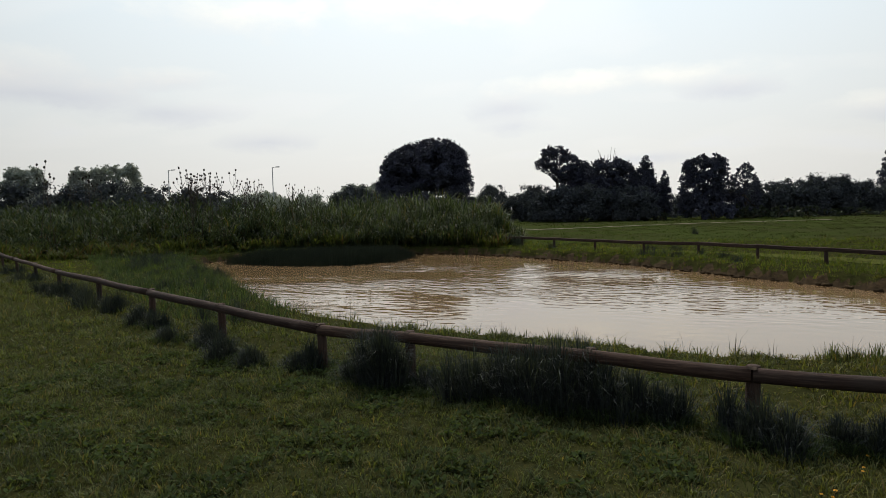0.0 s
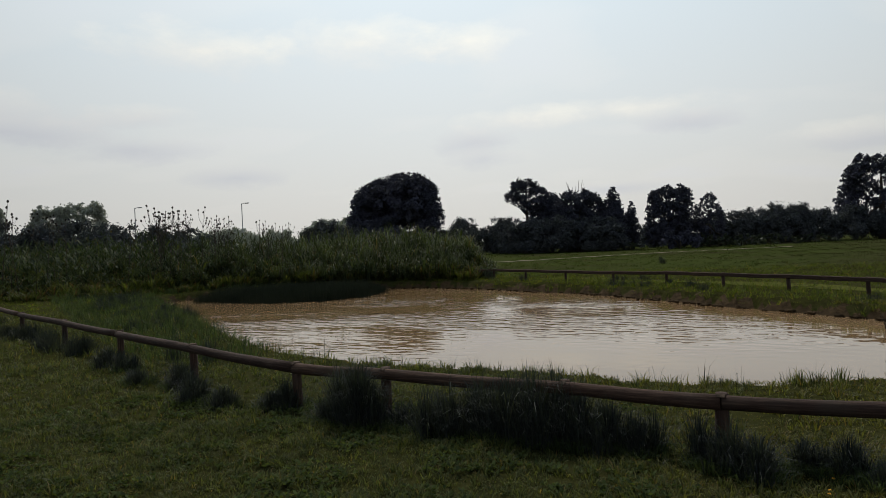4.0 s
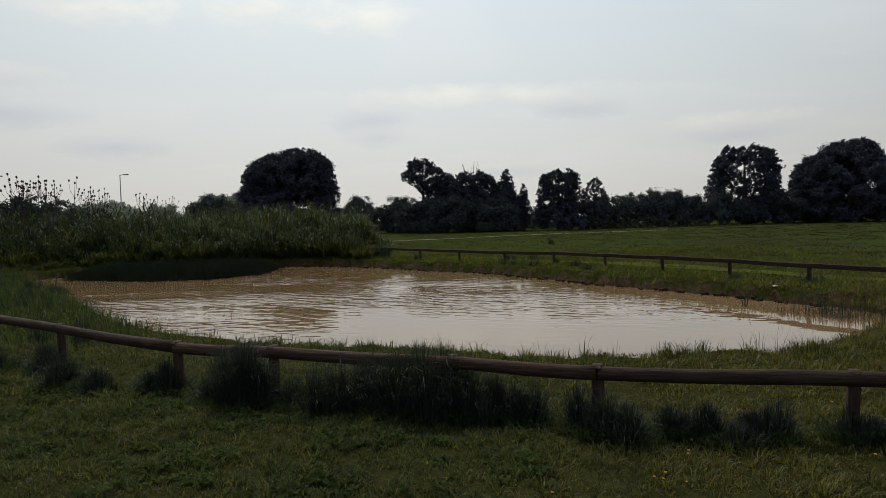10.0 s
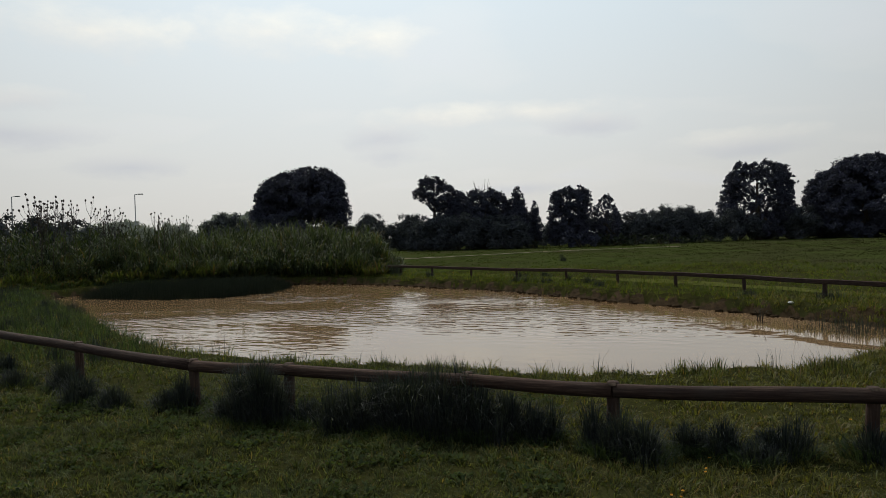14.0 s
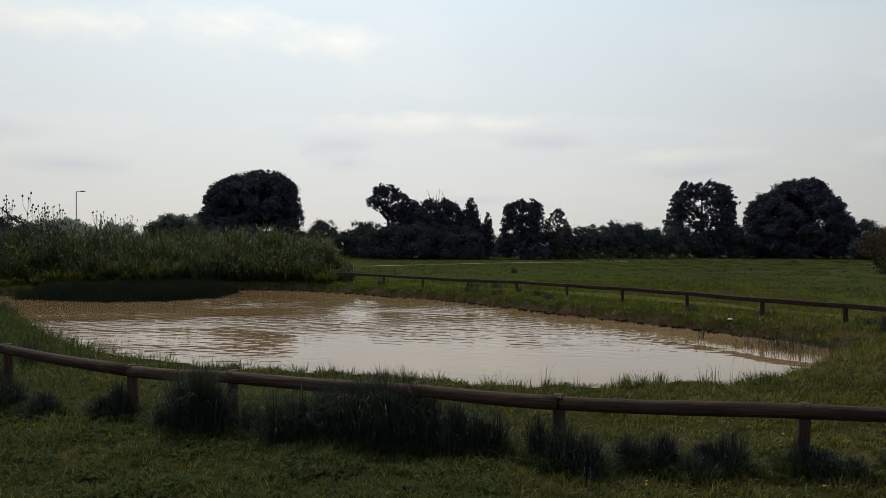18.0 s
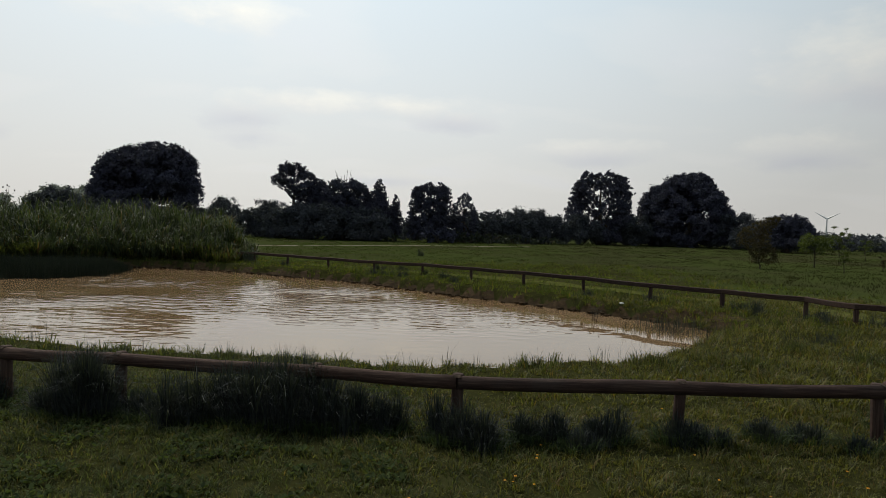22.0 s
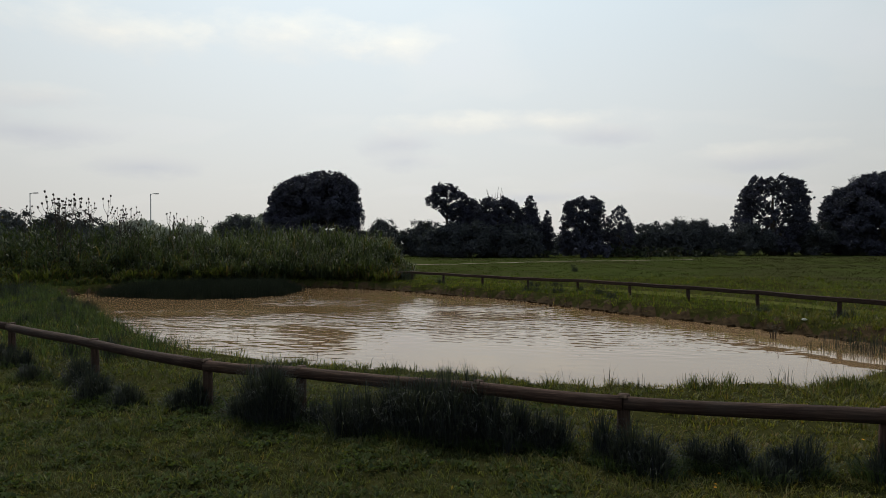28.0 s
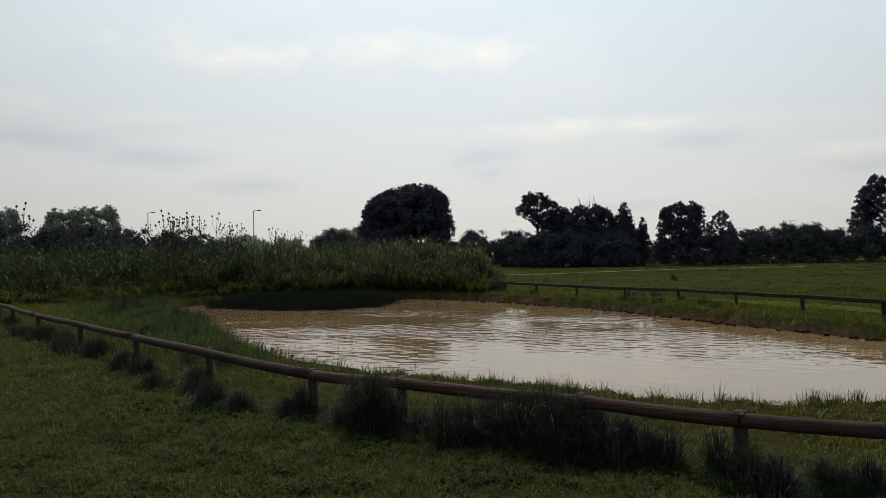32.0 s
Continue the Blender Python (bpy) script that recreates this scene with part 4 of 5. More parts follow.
x, y, z, h, g = reeds(41, 9000)
n = len(x)
stem = np.stack([x, y, z - 0.02], -1)
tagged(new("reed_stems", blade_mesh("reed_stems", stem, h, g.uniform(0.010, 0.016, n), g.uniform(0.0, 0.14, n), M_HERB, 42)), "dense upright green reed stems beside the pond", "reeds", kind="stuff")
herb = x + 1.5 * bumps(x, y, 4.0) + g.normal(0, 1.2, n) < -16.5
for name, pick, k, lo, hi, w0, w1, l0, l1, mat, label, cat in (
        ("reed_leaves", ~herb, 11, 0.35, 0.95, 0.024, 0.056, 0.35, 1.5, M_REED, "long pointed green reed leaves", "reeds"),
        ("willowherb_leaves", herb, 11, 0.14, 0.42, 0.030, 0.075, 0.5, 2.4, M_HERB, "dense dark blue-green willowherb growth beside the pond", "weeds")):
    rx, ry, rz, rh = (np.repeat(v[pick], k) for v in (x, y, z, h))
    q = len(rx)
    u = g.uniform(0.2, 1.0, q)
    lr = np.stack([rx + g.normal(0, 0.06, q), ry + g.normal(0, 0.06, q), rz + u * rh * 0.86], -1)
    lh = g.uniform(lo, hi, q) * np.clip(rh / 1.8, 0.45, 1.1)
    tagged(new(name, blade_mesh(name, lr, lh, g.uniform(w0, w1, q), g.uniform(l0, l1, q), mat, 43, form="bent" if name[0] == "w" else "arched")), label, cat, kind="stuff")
# leafy weeds that spill down from the reeds: each a fan of leaves from one foot
g = np.random.default_rng(47)
m = 2600
x = g.uniform(-40, -4.6, m)
drop = g.uniform(-3.4, 2.6, m) * np.interp(x, [-16, -9], [1.0, 0.45])
y = np.interp(x, RF_X, RF_Y) - drop
d = shore_dist(x, y)
ok = (d > 0.5) & (bumps(x, y, 2.9, 3.0) + 0.6 * bumps(x, y, 1.1) > -0.35) & (np.degrees(np.arctan2(x, y)) < -9)
x, y, d, drop = x[ok], y[ok], d[ok], drop[ok]
m, k = len(x), 26
z = land(x, y, d) + np.clip(-drop, 0, 3.4) * 0.22
tall = g.uniform(0.22, 0.66, m) * (1 + 0.5 * bumps(x, y, 4.1)) * np.where(drop > 1.2, 0.55, 1.0)
rx, ry, rz, rt = (np.repeat(v, k) for v in (x, y, z, tall))
way = g.uniform(0, math.tau, m * k)
off = g.uniform(0, 0.22, m * k) * rt
lr = np.stack([rx + np.cos(way) * off, ry + np.sin(way) * off, rz + g.uniform(0, 0.5, m * k) * rt], -1)
tagged(new("bank_weeds", blade_mesh("bank_weeds", lr, rt * g.uniform(0.4, 1.1, m * k), g.uniform(0.022, 0.06, m * k), g.uniform(0.2, 1.7, m * k), M_WEED, 48, way)), "leafy yellow-green weeds at the foot of the reeds", "weeds", kind="stuff")

# the dark patch of short rushes standing in the water
ISLE = np.array([(-15.6, 23.0), (-13.5, 22.1), (-11.3, 21.7), (-9.6, 22.1), (-8.4, 23.4), (-8.2, 25.2), (-8.9, 27.3), (-11, 27.6), (-13.5, 26.9), (-15.4, 25.4)])
g = np.random.default_rng(51)
m = 60000
x, y = g.uniform(-16, -8, m), g.uniform(21.5, 28, m)
inside = np.zeros(m, bool)
wx, wy = x, y
x, y = x + 0.35 * bumps(x, y, 1.7) + g.normal(0, 0.12, m), y + 0.35 * bumps(x, y, 1.3, 2.0) + g.normal(0, 0.12, m)
for (ax, ay), (bx, by) in zip(ISLE, np.roll(ISLE, -1, axis=0)):
    inside ^= ((ay > y) != (by > y)) & (x < (bx - ax) * (y - ay) / (by - ay + 1e-12) + ax)
x, y = wx[inside], wy[inside]
m = len(x)
edge = np.full(m, 9.0)
for (ax, ay), (bx, by) in zip(ISLE, np.roll(ISLE, -1, axis=0)):
    u = np.clip(((x - ax) * (bx - ax) + (y - ay) * (by - ay)) / ((bx - ax) ** 2 + (by - ay) ** 2), 0, 1)
    edge = np.minimum(edge, np.hypot(x - ax - u * (bx - ax), y - ay - u * (by - ay)))
h = (g.uniform(0.28, 0.72, m) + 0.08 * bumps(x, y, 1.3) + 0.04 * bumps(x, y, 0.5)) * np.clip(0.55 + edge * 0.7, 0, 1)
tagged(new("water_rushes", blade_mesh("water_rushes", np.stack([x, y, np.full(m, WATER_Z - 0.06)], -1), h, g.uniform(0.010, 0.018, m), g.uniform(0.0, 0.16, m), M_RUSH, 52, form="plain")), "dense dark green rushes standing in the water", "rushes", kind="stuff")
# thin rushes in the shallow end
m = 520
x, y = g.normal(6.6, 0.45, m), g.normal(12.1, 0.5, m)
tagged(new("shallow_rushes", blade_mesh("shallow_rushes", np.stack([x, y, np.full(m, WATER_Z - 0.06)], -1), g.uniform(0.15, 0.45, m), g.uniform(0.005, 0.009, m), g.uniform(0.02, 0.3, m), M_TUFT, 53)), "sparse thin rushes in the shallow water", "rushes", kind="stuff")

# a sprig of dock standing in the water
def sprig(x, y, seed):
    rr = random.Random(seed)
    root = tagged(new("dock_sprig"), "dark dock sprig standing in the shallow water", "water plant")
    root.location = (x, y, WATER_Z)
    for q in range(6):
        a, t = q * 1.05, rr.uniform(0.2, 0.36)
        e = (math.cos(a) * 0.14, math.sin(a) * 0.14, t)
        part("stem", tube(bmesh.new(), [(0.03 * math.cos(a), 0.03 * math.sin(a), -0.1), (e[0] * 0.5, e[1] * 0.5, t * 0.6), e], [0.006, 0.005, 0.003], 6), M_TEASEL, root)
        bm = bmesh.new()
        for j in range(7):
            u = 0.4 + 0.6 * j / 6
            b = rr.uniform(0, math.tau)
            c = Vector(e) * u
            s, l = 0.012, 0.05
            bm.faces.new([bm.verts.new(c + Vector(w)) for w in ((0, 0, 0), (l * 0.5 * math.cos(b) - s * math.sin(b), l * 0.5 * math.sin(b) + s * math.cos(b), 0.02), (l * math.cos(b), l * math.sin(b), 0.025), (l * 0.5 * math.cos(b) + s * math.sin(b), l * 0.5 * math.sin(b) - s * math.cos(b), 0.02))])
        part("leaves", bm, M_RUSH, root)


sprig(5.5, 13.55, 3)

# crumpled white litter on the far bank
bm = bmesh.new()
bmesh.ops.create_icosphere(bm, subdivisions=3, radius=1)
for v in bm.verts:
    v.co = Vector((v.co.x * 0.055, v.co.y * 0.032, v.co.z * 0.022)) * (1 + 0.35 * noise.noise(v.co * 2.3))
me = bpy.data.meshes.new("litter_bag")
bm.to_mesh(me)
bm.free()
me.materials.append(M_LITTER)
ob = tagged(new("litter_bag", me), "crumpled white plastic litter on the muddy bank", "litter")
ob.location = (6.5, 14.4, float(land(np.array([6.5]), np.array([14.4]))[0]) + 0.03)

# ---- teasels over the reeds ----
def teasel(seed, high):
    rr = random.Random(seed)
    root = new("teasel")
    stalk = part("stem", tube(bmesh.new(), [(0, 0, -0.05), (0.02, 0.01, high * 0.5), (0.03, 0.0, high)], [0.008, 0.006, 0.004], 6), M_TEASEL, root)
    tips = [((0.03, 0.0, high), stalk)]
    for q in range(rr.randint(3, 6)):
        a, u, r = rr.uniform(0, math.tau), rr.uniform(0.62, 0.86), rr.uniform(0.08, 0.22)
        s = Vector((0.02, 0.008, high * u))
        e = s + Vector((r * math.cos(a), r * math.sin(a), rr.uniform(0.18, 0.42)))
        twig = part("branch", tube(bmesh.new(), [s, s.lerp(e, 0.55) + Vector((0.03 * math.cos(a), 0.03 * math.sin(a), -0.02)), e], [0.004, 0.004, 0.003], 5), M_TEASEL, root)
        tips.append((tuple(e), twig))
    for p, on in tips:
        bm = bmesh.new()
        bmesh.ops.create_icosphere(bm, subdivisions=2, radius=1)
        for v in bm.verts:
            spike = 1.25 if v.index % 3 == 0 else 0.92
            v.co = Vector((v.co.x * 0.019 * spike, v.co.y * 0.019 * spike, v.co.z * 0.032)) + Vector(p) + Vector((0, 0, 0.04))
        part("seed_head", bm, M_TEASEL, on, "dark brown spiny seed head")
    return tagged(root, "dead brown teasel standing above the reeds", "teasel", group="teasels above the reeds")


proto = [teasel(60 + k, 1.9 + 0.1 * k) for k in range(5)]
rnd = random.Random(77)
SPOTS = [(-47.4, 4.3), (-46.8, 3.6), (-46.2, 3.9), (-45.2, 3.8), (-44.6, 3.6), (-44.0, 3.3), (-43.2, 3.3), (-39.0, 3.2), (-38.6, 3.2)]
SPOTS += [(rnd.uniform(-36.6, -33.4), rnd.uniform(3.0, 4.0)) for _ in range(20)] + [(rnd.uniform(-33.4, -31.2), rnd.uniform(2.6, 3.2)) for _ in range(8)]
SPOTS += [(-31.2, 3.3), (-30.9, 2.9), (-28.8, 2.9), (-28.4, 2.5), (-28.0, 2.4), (-27.2, 2.6), (-26.8, 2.3), (-26.4, 2.6), (-27.6, 2.1)]
for k, (az, el) in enumerate(SPOTS):
    far = rnd.uniform(31.5, 34.5)
    x, y = far * math.sin(radians(az)), far * math.cos(radians(az))
    z = float(land(np.array([x]), np.array([y]))[0])
    src = proto[k % 5]
    want = 1.65 + far * math.tan(radians(el - 0.2)) - z
    m = pose(x, y, z, rnd.uniform(-5, 5), rnd.uniform(-5, 5), rnd.uniform(0, 360)) @ Matrix.Scale(want / (1.95 + 0.1 * (k % 5)), 4)
    if k < 5:
        src.matrix_basis = m
    else:
        copy_thing(src, m @ Matrix.Diagonal([1 / v for v in src.scale] + [1]))

# ---- trees and hedges ----


def leaf_cloud(name, blobs, size, dense, mat, seed, cores=(), filled=1.0):
    """Leaves scattered over the skin of a crown's clumps, with thick dark growth inside its boughs."""
    g = np.random.default_rng(seed)
    blobs = np.asarray(blobs, float)
    cnt = np.maximum(8, (dense * blobs[:, 3] ** 2).astype(int))
    c, r = np.repeat(blobs[:, :3], cnt, 0), np.repeat(blobs[:, 3], cnt)
    s = size * g.uniform(0.6, 1.3, len(c))
    u = np.clip(np.abs(g.normal(0.74, 0.29, len(c))), 0, 1.35)
    if len(cores):
        cores = np.asarray(cores, float)
        fill = (np.clip(19 * cores[:, 3] ** 2 / size, 24, 420) * filled).astype(int)
        ci, ri = np.repeat(cores[:, :3], fill, 0), np.repeat(cores[:, 3], fill)
        c, r = np.concatenate([c, ci]), np.concatenate([r, ri])
        s = np.concatenate([s, np.minimum(ri * g.uniform(0.14, 0.26, len(ci)), 0.26)])
        u = np.concatenate([u, 0.70 * g.random(len(ci)) ** 0.5])
    n = len(c)
    v = g.normal(size=(n, 3))
    v /= np.linalg.norm(v, axis=1)[:, None]
    p = c + v * (r * u)[:, None] * [1, 1, 0.85]
    a = g.normal(size=(n, 3))
    a /= np.linalg.norm(a, axis=1)[:, None]
    b = np.cross(a, g.normal(size=(n, 3)))
    b /= np.linalg.norm(b, axis=1)[:, None]
    s = s[:, None]
    q = np.stack([p - a * s, p + a * s * 0.7 + b * s * 0.62, p + a * s * 0.7 - b * s * 0.62], 1).reshape(-1, 3)
    q[:, 2] = np.maximum(q[:, 2], 0.02)
    return mesh_np(name, q, np.arange(n * 3), [mat], np.full(n, 3))


def tree(name, az, far, high, wide, label, cat, seed, mat=None, foot=0.18, lobes=46, leaf_size=0.13, dense=400, squash=1.0, lean=0.0, at=None, ragged=0.35, group="", bare=0.35, rows=None, filled=1.0, trunk=1.0, gaps=()):
    """A tapered trunk that forks into limbs under an uneven crown of leaf clumps.
    rows: the crown's reach to either side of the trunk at a few heights, from the top down. gaps: where the sky shows through, as ellipses (across, up, half width, half height)."""
    rr = random.Random(seed)
    root = new(name)
    x, y = at or (far * math.sin(radians(az)), far * math.cos(radians(az)))
    root.location = (x, y, float(land(np.array([x]), np.array([y]))[0]))
    wide, high = wide * 1.06, high * 1.02
    mid, hz_, hw = high * (1 + foot) / 2, high * (1 - foot) / 2, wide / 2
    blobs, cores = [], []
    # great boughs first, then clumps over each of them
    many = max(9, lobes // 2)
    if rows:
        root.rotation_euler.z = -radians(az) if at is None else -math.atan2(x, y)
        zs, ls, rs = (np.array(v)[::-1] for v in zip(*rows))
        zs, ls, rs = zs * 0.97, ls * 0.96, rs * 0.96
        reach = max(rs) - min(ls)
        picks = np.linspace(zs[0], zs[-1], 200)
        odds = np.cumsum(np.interp(picks, zs, rs - ls) ** 1.2)
        many = lobes
        for k in range(many):
            cz_ = float(np.interp((k + rr.random()) / many * odds[-1], odds, picks))
            l_, r_ = float(np.interp(cz_, zs, ls)), float(np.interp(cz_, zs, rs))
            half = (r_ - l_) / 2
            big = min(rr.uniform(max(0.06 * reach, 0.05 * high), max(0.12 * reach, 0.10 * high)), half * 0.8)
            # a third of the boughs reach out to each side, the rest go round
            turn = (0.0, math.pi, rr.uniform(0, math.tau))[k % 3] + rr.uniform(-0.45, 0.45)
            deep = (1.0 if k % 5 else rr.uniform(0.1, 0.6)) * rr.uniform(1 - 0.36 * ragged, 1 + 0.10 * ragged)
            cx_, cy_ = (l_ + r_) / 2 + (half - big * 0.95) * math.cos(turn) * deep, (half * 0.9 - big * 0.95) * math.sin(turn) * deep
            cz_ = max(big * 0.6, min(cz_, zs[-1] - big * 0.95))
            if any(math.hypot((cx_ - gx_) / (gw + big * 0.4), (cz_ - gz_) / (gh + big * 0.4)) < 1 for gx_, gz_, gw, gh in gaps):
                continue
            cores.append((cx_, cy_, cz_, big))
            for q in range(6):
                w = Vector((rr.gauss(0, 1), rr.gauss(0, 1), rr.gauss(0, 0.8) + 0.25)).normalized()
                sm = big * rr.uniform(0.24, 0.50)
                blobs.append((cx_ + w.x * (big - sm * 0.4), cy_ + w.y * (big - sm * 0.4), max(sm * 0.4, cz_ + w.z * (big - sm * 0.4) * 0.85), sm))
        # dense growth within
        for k in range(int(many * 0.9 * filled)):
            cz_ = float(np.interp(rr.random() * odds[-1], odds, picks))
            l_, r_ = float(np.interp(cz_, zs, ls)), float(np.interp(cz_, zs, rs))
            half, turn, deep = (r_ - l_) / 2, rr.uniform(0, math.tau), 0.82 * math.sqrt(rr.random())
            big = min(max(reach * 0.10, 0.09 * high), half * 0.7)
            cx_, cy_, cz_ = (l_ + r_) / 2 + half * math.cos(turn) * deep, half * 0.8 * math.sin(turn) * deep, max(big, min(cz_, zs[-1] - big * 1.3))
            if all(math.hypot((cx_ - gx_) / (gw + big * 0.5), (cz_ - gz_) / (gh + big * 0.5)) > 1 for gx_, gz_, gw, gh in gaps):
                cores.append((cx_, cy_, cz_, big))
        # sprays of leaves that break the outline
        for k in range(int(many * (0.6 + ragged))):
            cz_ = zs[0] + (zs[-1] - zs[0]) * (1 - 0.8 * rr.random() ** 1.4)
            l_, r_ = float(np.interp(cz_, zs, ls)), float(np.interp(cz_, zs, rs))
            half, turn = (r_ - l_) / 2, rr.choice((0.0, math.pi, rr.uniform(0, math.tau))) + rr.gauss(0, 0.3)
            out, sm = rr.uniform(0.84, 1.0 + 0.07 * ragged), rr.uniform(0.012, 0.032) * max(high, reach)
            blobs.append(((l_ + r_) / 2 + half * math.cos(turn) * out, half * 0.9 * math.sin(turn) * out, cz_ + rr.uniform(-0.02, 0.02) * high, sm))
    for k in range(0 if rows else many):
        # boughs spread evenly over the crown's dome, with some inside
        u = 1 - 2 * (k + 0.5) / many + rr.uniform(-0.5, 0.5) / many
        turn, out = k * 2.39996 + rr.uniform(-0.5, 0.5), math.sqrt(max(0.0, 1 - u * u))
        deep = 1.0 if k % 4 else rr.uniform(0.2, 0.6)
        v = Vector((out * math.cos(turn), out * math.sin(turn), u)) * deep
        u = v.z
        side = squash + (1 - squash) * (1 - u) * 0.6
        big = wide * rr.uniform(0.105, 0.175)
        jut = 1 + rr.uniform(-ragged, ragged * 0.6) * 0.22 + 0.42 * ragged * noise.noise(v * 1.7 + Vector((seed, 0, 0)))
        cx_, cy_, cz_ = v.x * (hw - big) * side * jut + lean * (mid + u * hz_), v.y * (hw - big) * side * jut, max(big * 0.6, mid + u * (hz_ - big) * (1 if u < 0 else jut))
        cores.append((cx_, cy_, cz_, big))
        for q in range(7):
            w = Vector((rr.gauss(0, 1), rr.gauss(0, 1), rr.gauss(0, 0.8) + 0.25)).normalized()
            sm = big * rr.uniform(0.28, 0.52)
            blobs.append((cx_ + w.x * (big - sm * 0.5), cy_ + w.y * (big - sm * 0.5), max(sm * 0.4, cz_ + w.z * (big - sm * 0.5) * 0.8), sm))
    lobes = len(blobs)
    rad = max(0.02, (wide * 0.028 + high * 0.012) * trunk)
    fork = high * bare
    part("trunk", tube(bmesh.new(), [(0, 0, -0.2), (0.02, 0.01, fork * 0.4), (0.06 * rr.uniform(-1, 1) + lean * fork, 0.05, fork), (lean * high * 0.75, 0.1, high * 0.72)], [rad * 1.35, rad, rad * 0.8, rad * 0.25], 10), M_BARK, root)
    for k in range(6):
        b = blobs[(k * 7) % lobes]
        s = Vector((lean * fork, 0.03, fork * rr.uniform(0.75, 1.4)))
        e = Vector(b[:3])
        m = s.lerp(e, 0.5) + Vector((0, 0, -0.05 * high * rr.random()))
        part("limb", tube(bmesh.new(), [s, m, e], [rad * 0.5, rad * 0.34, rad * 0.12], 6), M_BARK, root)
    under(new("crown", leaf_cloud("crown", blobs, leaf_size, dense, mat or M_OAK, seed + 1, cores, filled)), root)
    return tagged(root, label, cat, group=group)


def bush(name, az, far, high, wide, label, seed, mat=None, lobes=22, leaf_size=0.2, dense=90, group="", at=None, deep=0.8, cat="bush"):
    """A shrub leafed to the ground, with a few woody stems inside."""
    rr = random.Random(seed)
    root = new(name)
    x, y = at or (far * math.sin(radians(az)), far * math.cos(radians(az)))
    root.location = (x, y, float(land(np.array([x]), np.array([y]))[0]))
    root.rotation_euler.z = -radians(az)
    blobs = []
    for _ in range(lobes):
        u = rr.uniform(-1, 1)
        t = high * (0.62 + 0.38 * math.sqrt(max(0.0, 1 - u * u)))
        br = min(wide, high) * rr.uniform(0.13, 0.24)
        blobs.append((u * (wide / 2 - br * 0.6), rr.uniform(-deep, deep) * wide / 2 * 0.6, rr.uniform(br * 0.5, max(br, t - br * 0.9)), br))
    for _ in range(5):
        u = rr.uniform(-0.7, 0.7)
        br = min(wide, high) * rr.uniform(0.08, 0.13)
        blobs.append((u * wide / 2, 0, high * rr.uniform(0.88, 1.0) - br * 0.8, br))
    for k in range(3):
        b = blobs[k]
        part("stem", tube(bmesh.new(), [(0.1 * k - 0.1, 0, -0.1), (b[0] * 0.4, b[1] * 0.4, b[2] * 0.6), b[:3]], [0.06, 0.045, 0.02], 6), M_BARK, root)
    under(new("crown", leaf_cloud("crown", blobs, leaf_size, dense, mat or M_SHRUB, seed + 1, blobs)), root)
    return tagged(root, label, cat, group=group)


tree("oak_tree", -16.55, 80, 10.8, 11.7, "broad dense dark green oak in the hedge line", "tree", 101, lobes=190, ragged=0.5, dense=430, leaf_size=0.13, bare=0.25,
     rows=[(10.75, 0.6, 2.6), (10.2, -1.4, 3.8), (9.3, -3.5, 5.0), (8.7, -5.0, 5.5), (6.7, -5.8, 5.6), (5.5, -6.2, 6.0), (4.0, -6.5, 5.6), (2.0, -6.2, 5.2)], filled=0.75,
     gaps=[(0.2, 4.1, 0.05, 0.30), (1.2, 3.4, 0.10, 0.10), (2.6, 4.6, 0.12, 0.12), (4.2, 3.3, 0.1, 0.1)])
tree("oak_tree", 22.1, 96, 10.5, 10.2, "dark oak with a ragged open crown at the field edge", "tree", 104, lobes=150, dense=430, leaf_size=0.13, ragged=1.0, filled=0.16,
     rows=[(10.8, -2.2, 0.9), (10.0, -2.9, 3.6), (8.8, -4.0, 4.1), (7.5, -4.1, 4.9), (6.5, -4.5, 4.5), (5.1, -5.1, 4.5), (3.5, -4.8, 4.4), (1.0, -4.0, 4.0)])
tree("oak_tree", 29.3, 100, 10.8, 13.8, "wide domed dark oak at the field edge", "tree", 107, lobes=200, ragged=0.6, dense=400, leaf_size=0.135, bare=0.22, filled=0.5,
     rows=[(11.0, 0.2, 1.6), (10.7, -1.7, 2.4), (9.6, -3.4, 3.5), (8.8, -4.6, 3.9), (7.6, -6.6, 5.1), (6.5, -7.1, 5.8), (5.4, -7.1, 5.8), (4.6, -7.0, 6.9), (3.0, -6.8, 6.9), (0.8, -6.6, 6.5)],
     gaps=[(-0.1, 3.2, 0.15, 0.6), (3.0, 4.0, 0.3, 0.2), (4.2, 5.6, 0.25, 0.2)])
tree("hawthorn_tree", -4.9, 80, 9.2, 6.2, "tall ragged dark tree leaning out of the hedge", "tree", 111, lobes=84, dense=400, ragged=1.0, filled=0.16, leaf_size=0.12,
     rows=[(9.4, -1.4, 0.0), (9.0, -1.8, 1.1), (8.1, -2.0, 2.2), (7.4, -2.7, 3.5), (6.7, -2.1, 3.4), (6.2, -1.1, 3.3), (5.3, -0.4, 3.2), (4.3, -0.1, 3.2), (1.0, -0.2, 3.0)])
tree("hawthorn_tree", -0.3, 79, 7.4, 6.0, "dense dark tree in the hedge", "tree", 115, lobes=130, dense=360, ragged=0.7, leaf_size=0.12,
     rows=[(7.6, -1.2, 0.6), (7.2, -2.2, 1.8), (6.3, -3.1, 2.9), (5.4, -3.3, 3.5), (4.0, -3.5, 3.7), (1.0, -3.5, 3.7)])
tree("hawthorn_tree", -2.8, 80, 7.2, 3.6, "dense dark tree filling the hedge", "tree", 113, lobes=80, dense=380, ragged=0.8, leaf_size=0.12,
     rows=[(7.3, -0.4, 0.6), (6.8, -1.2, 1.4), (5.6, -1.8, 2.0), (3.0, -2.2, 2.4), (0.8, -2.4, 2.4)])
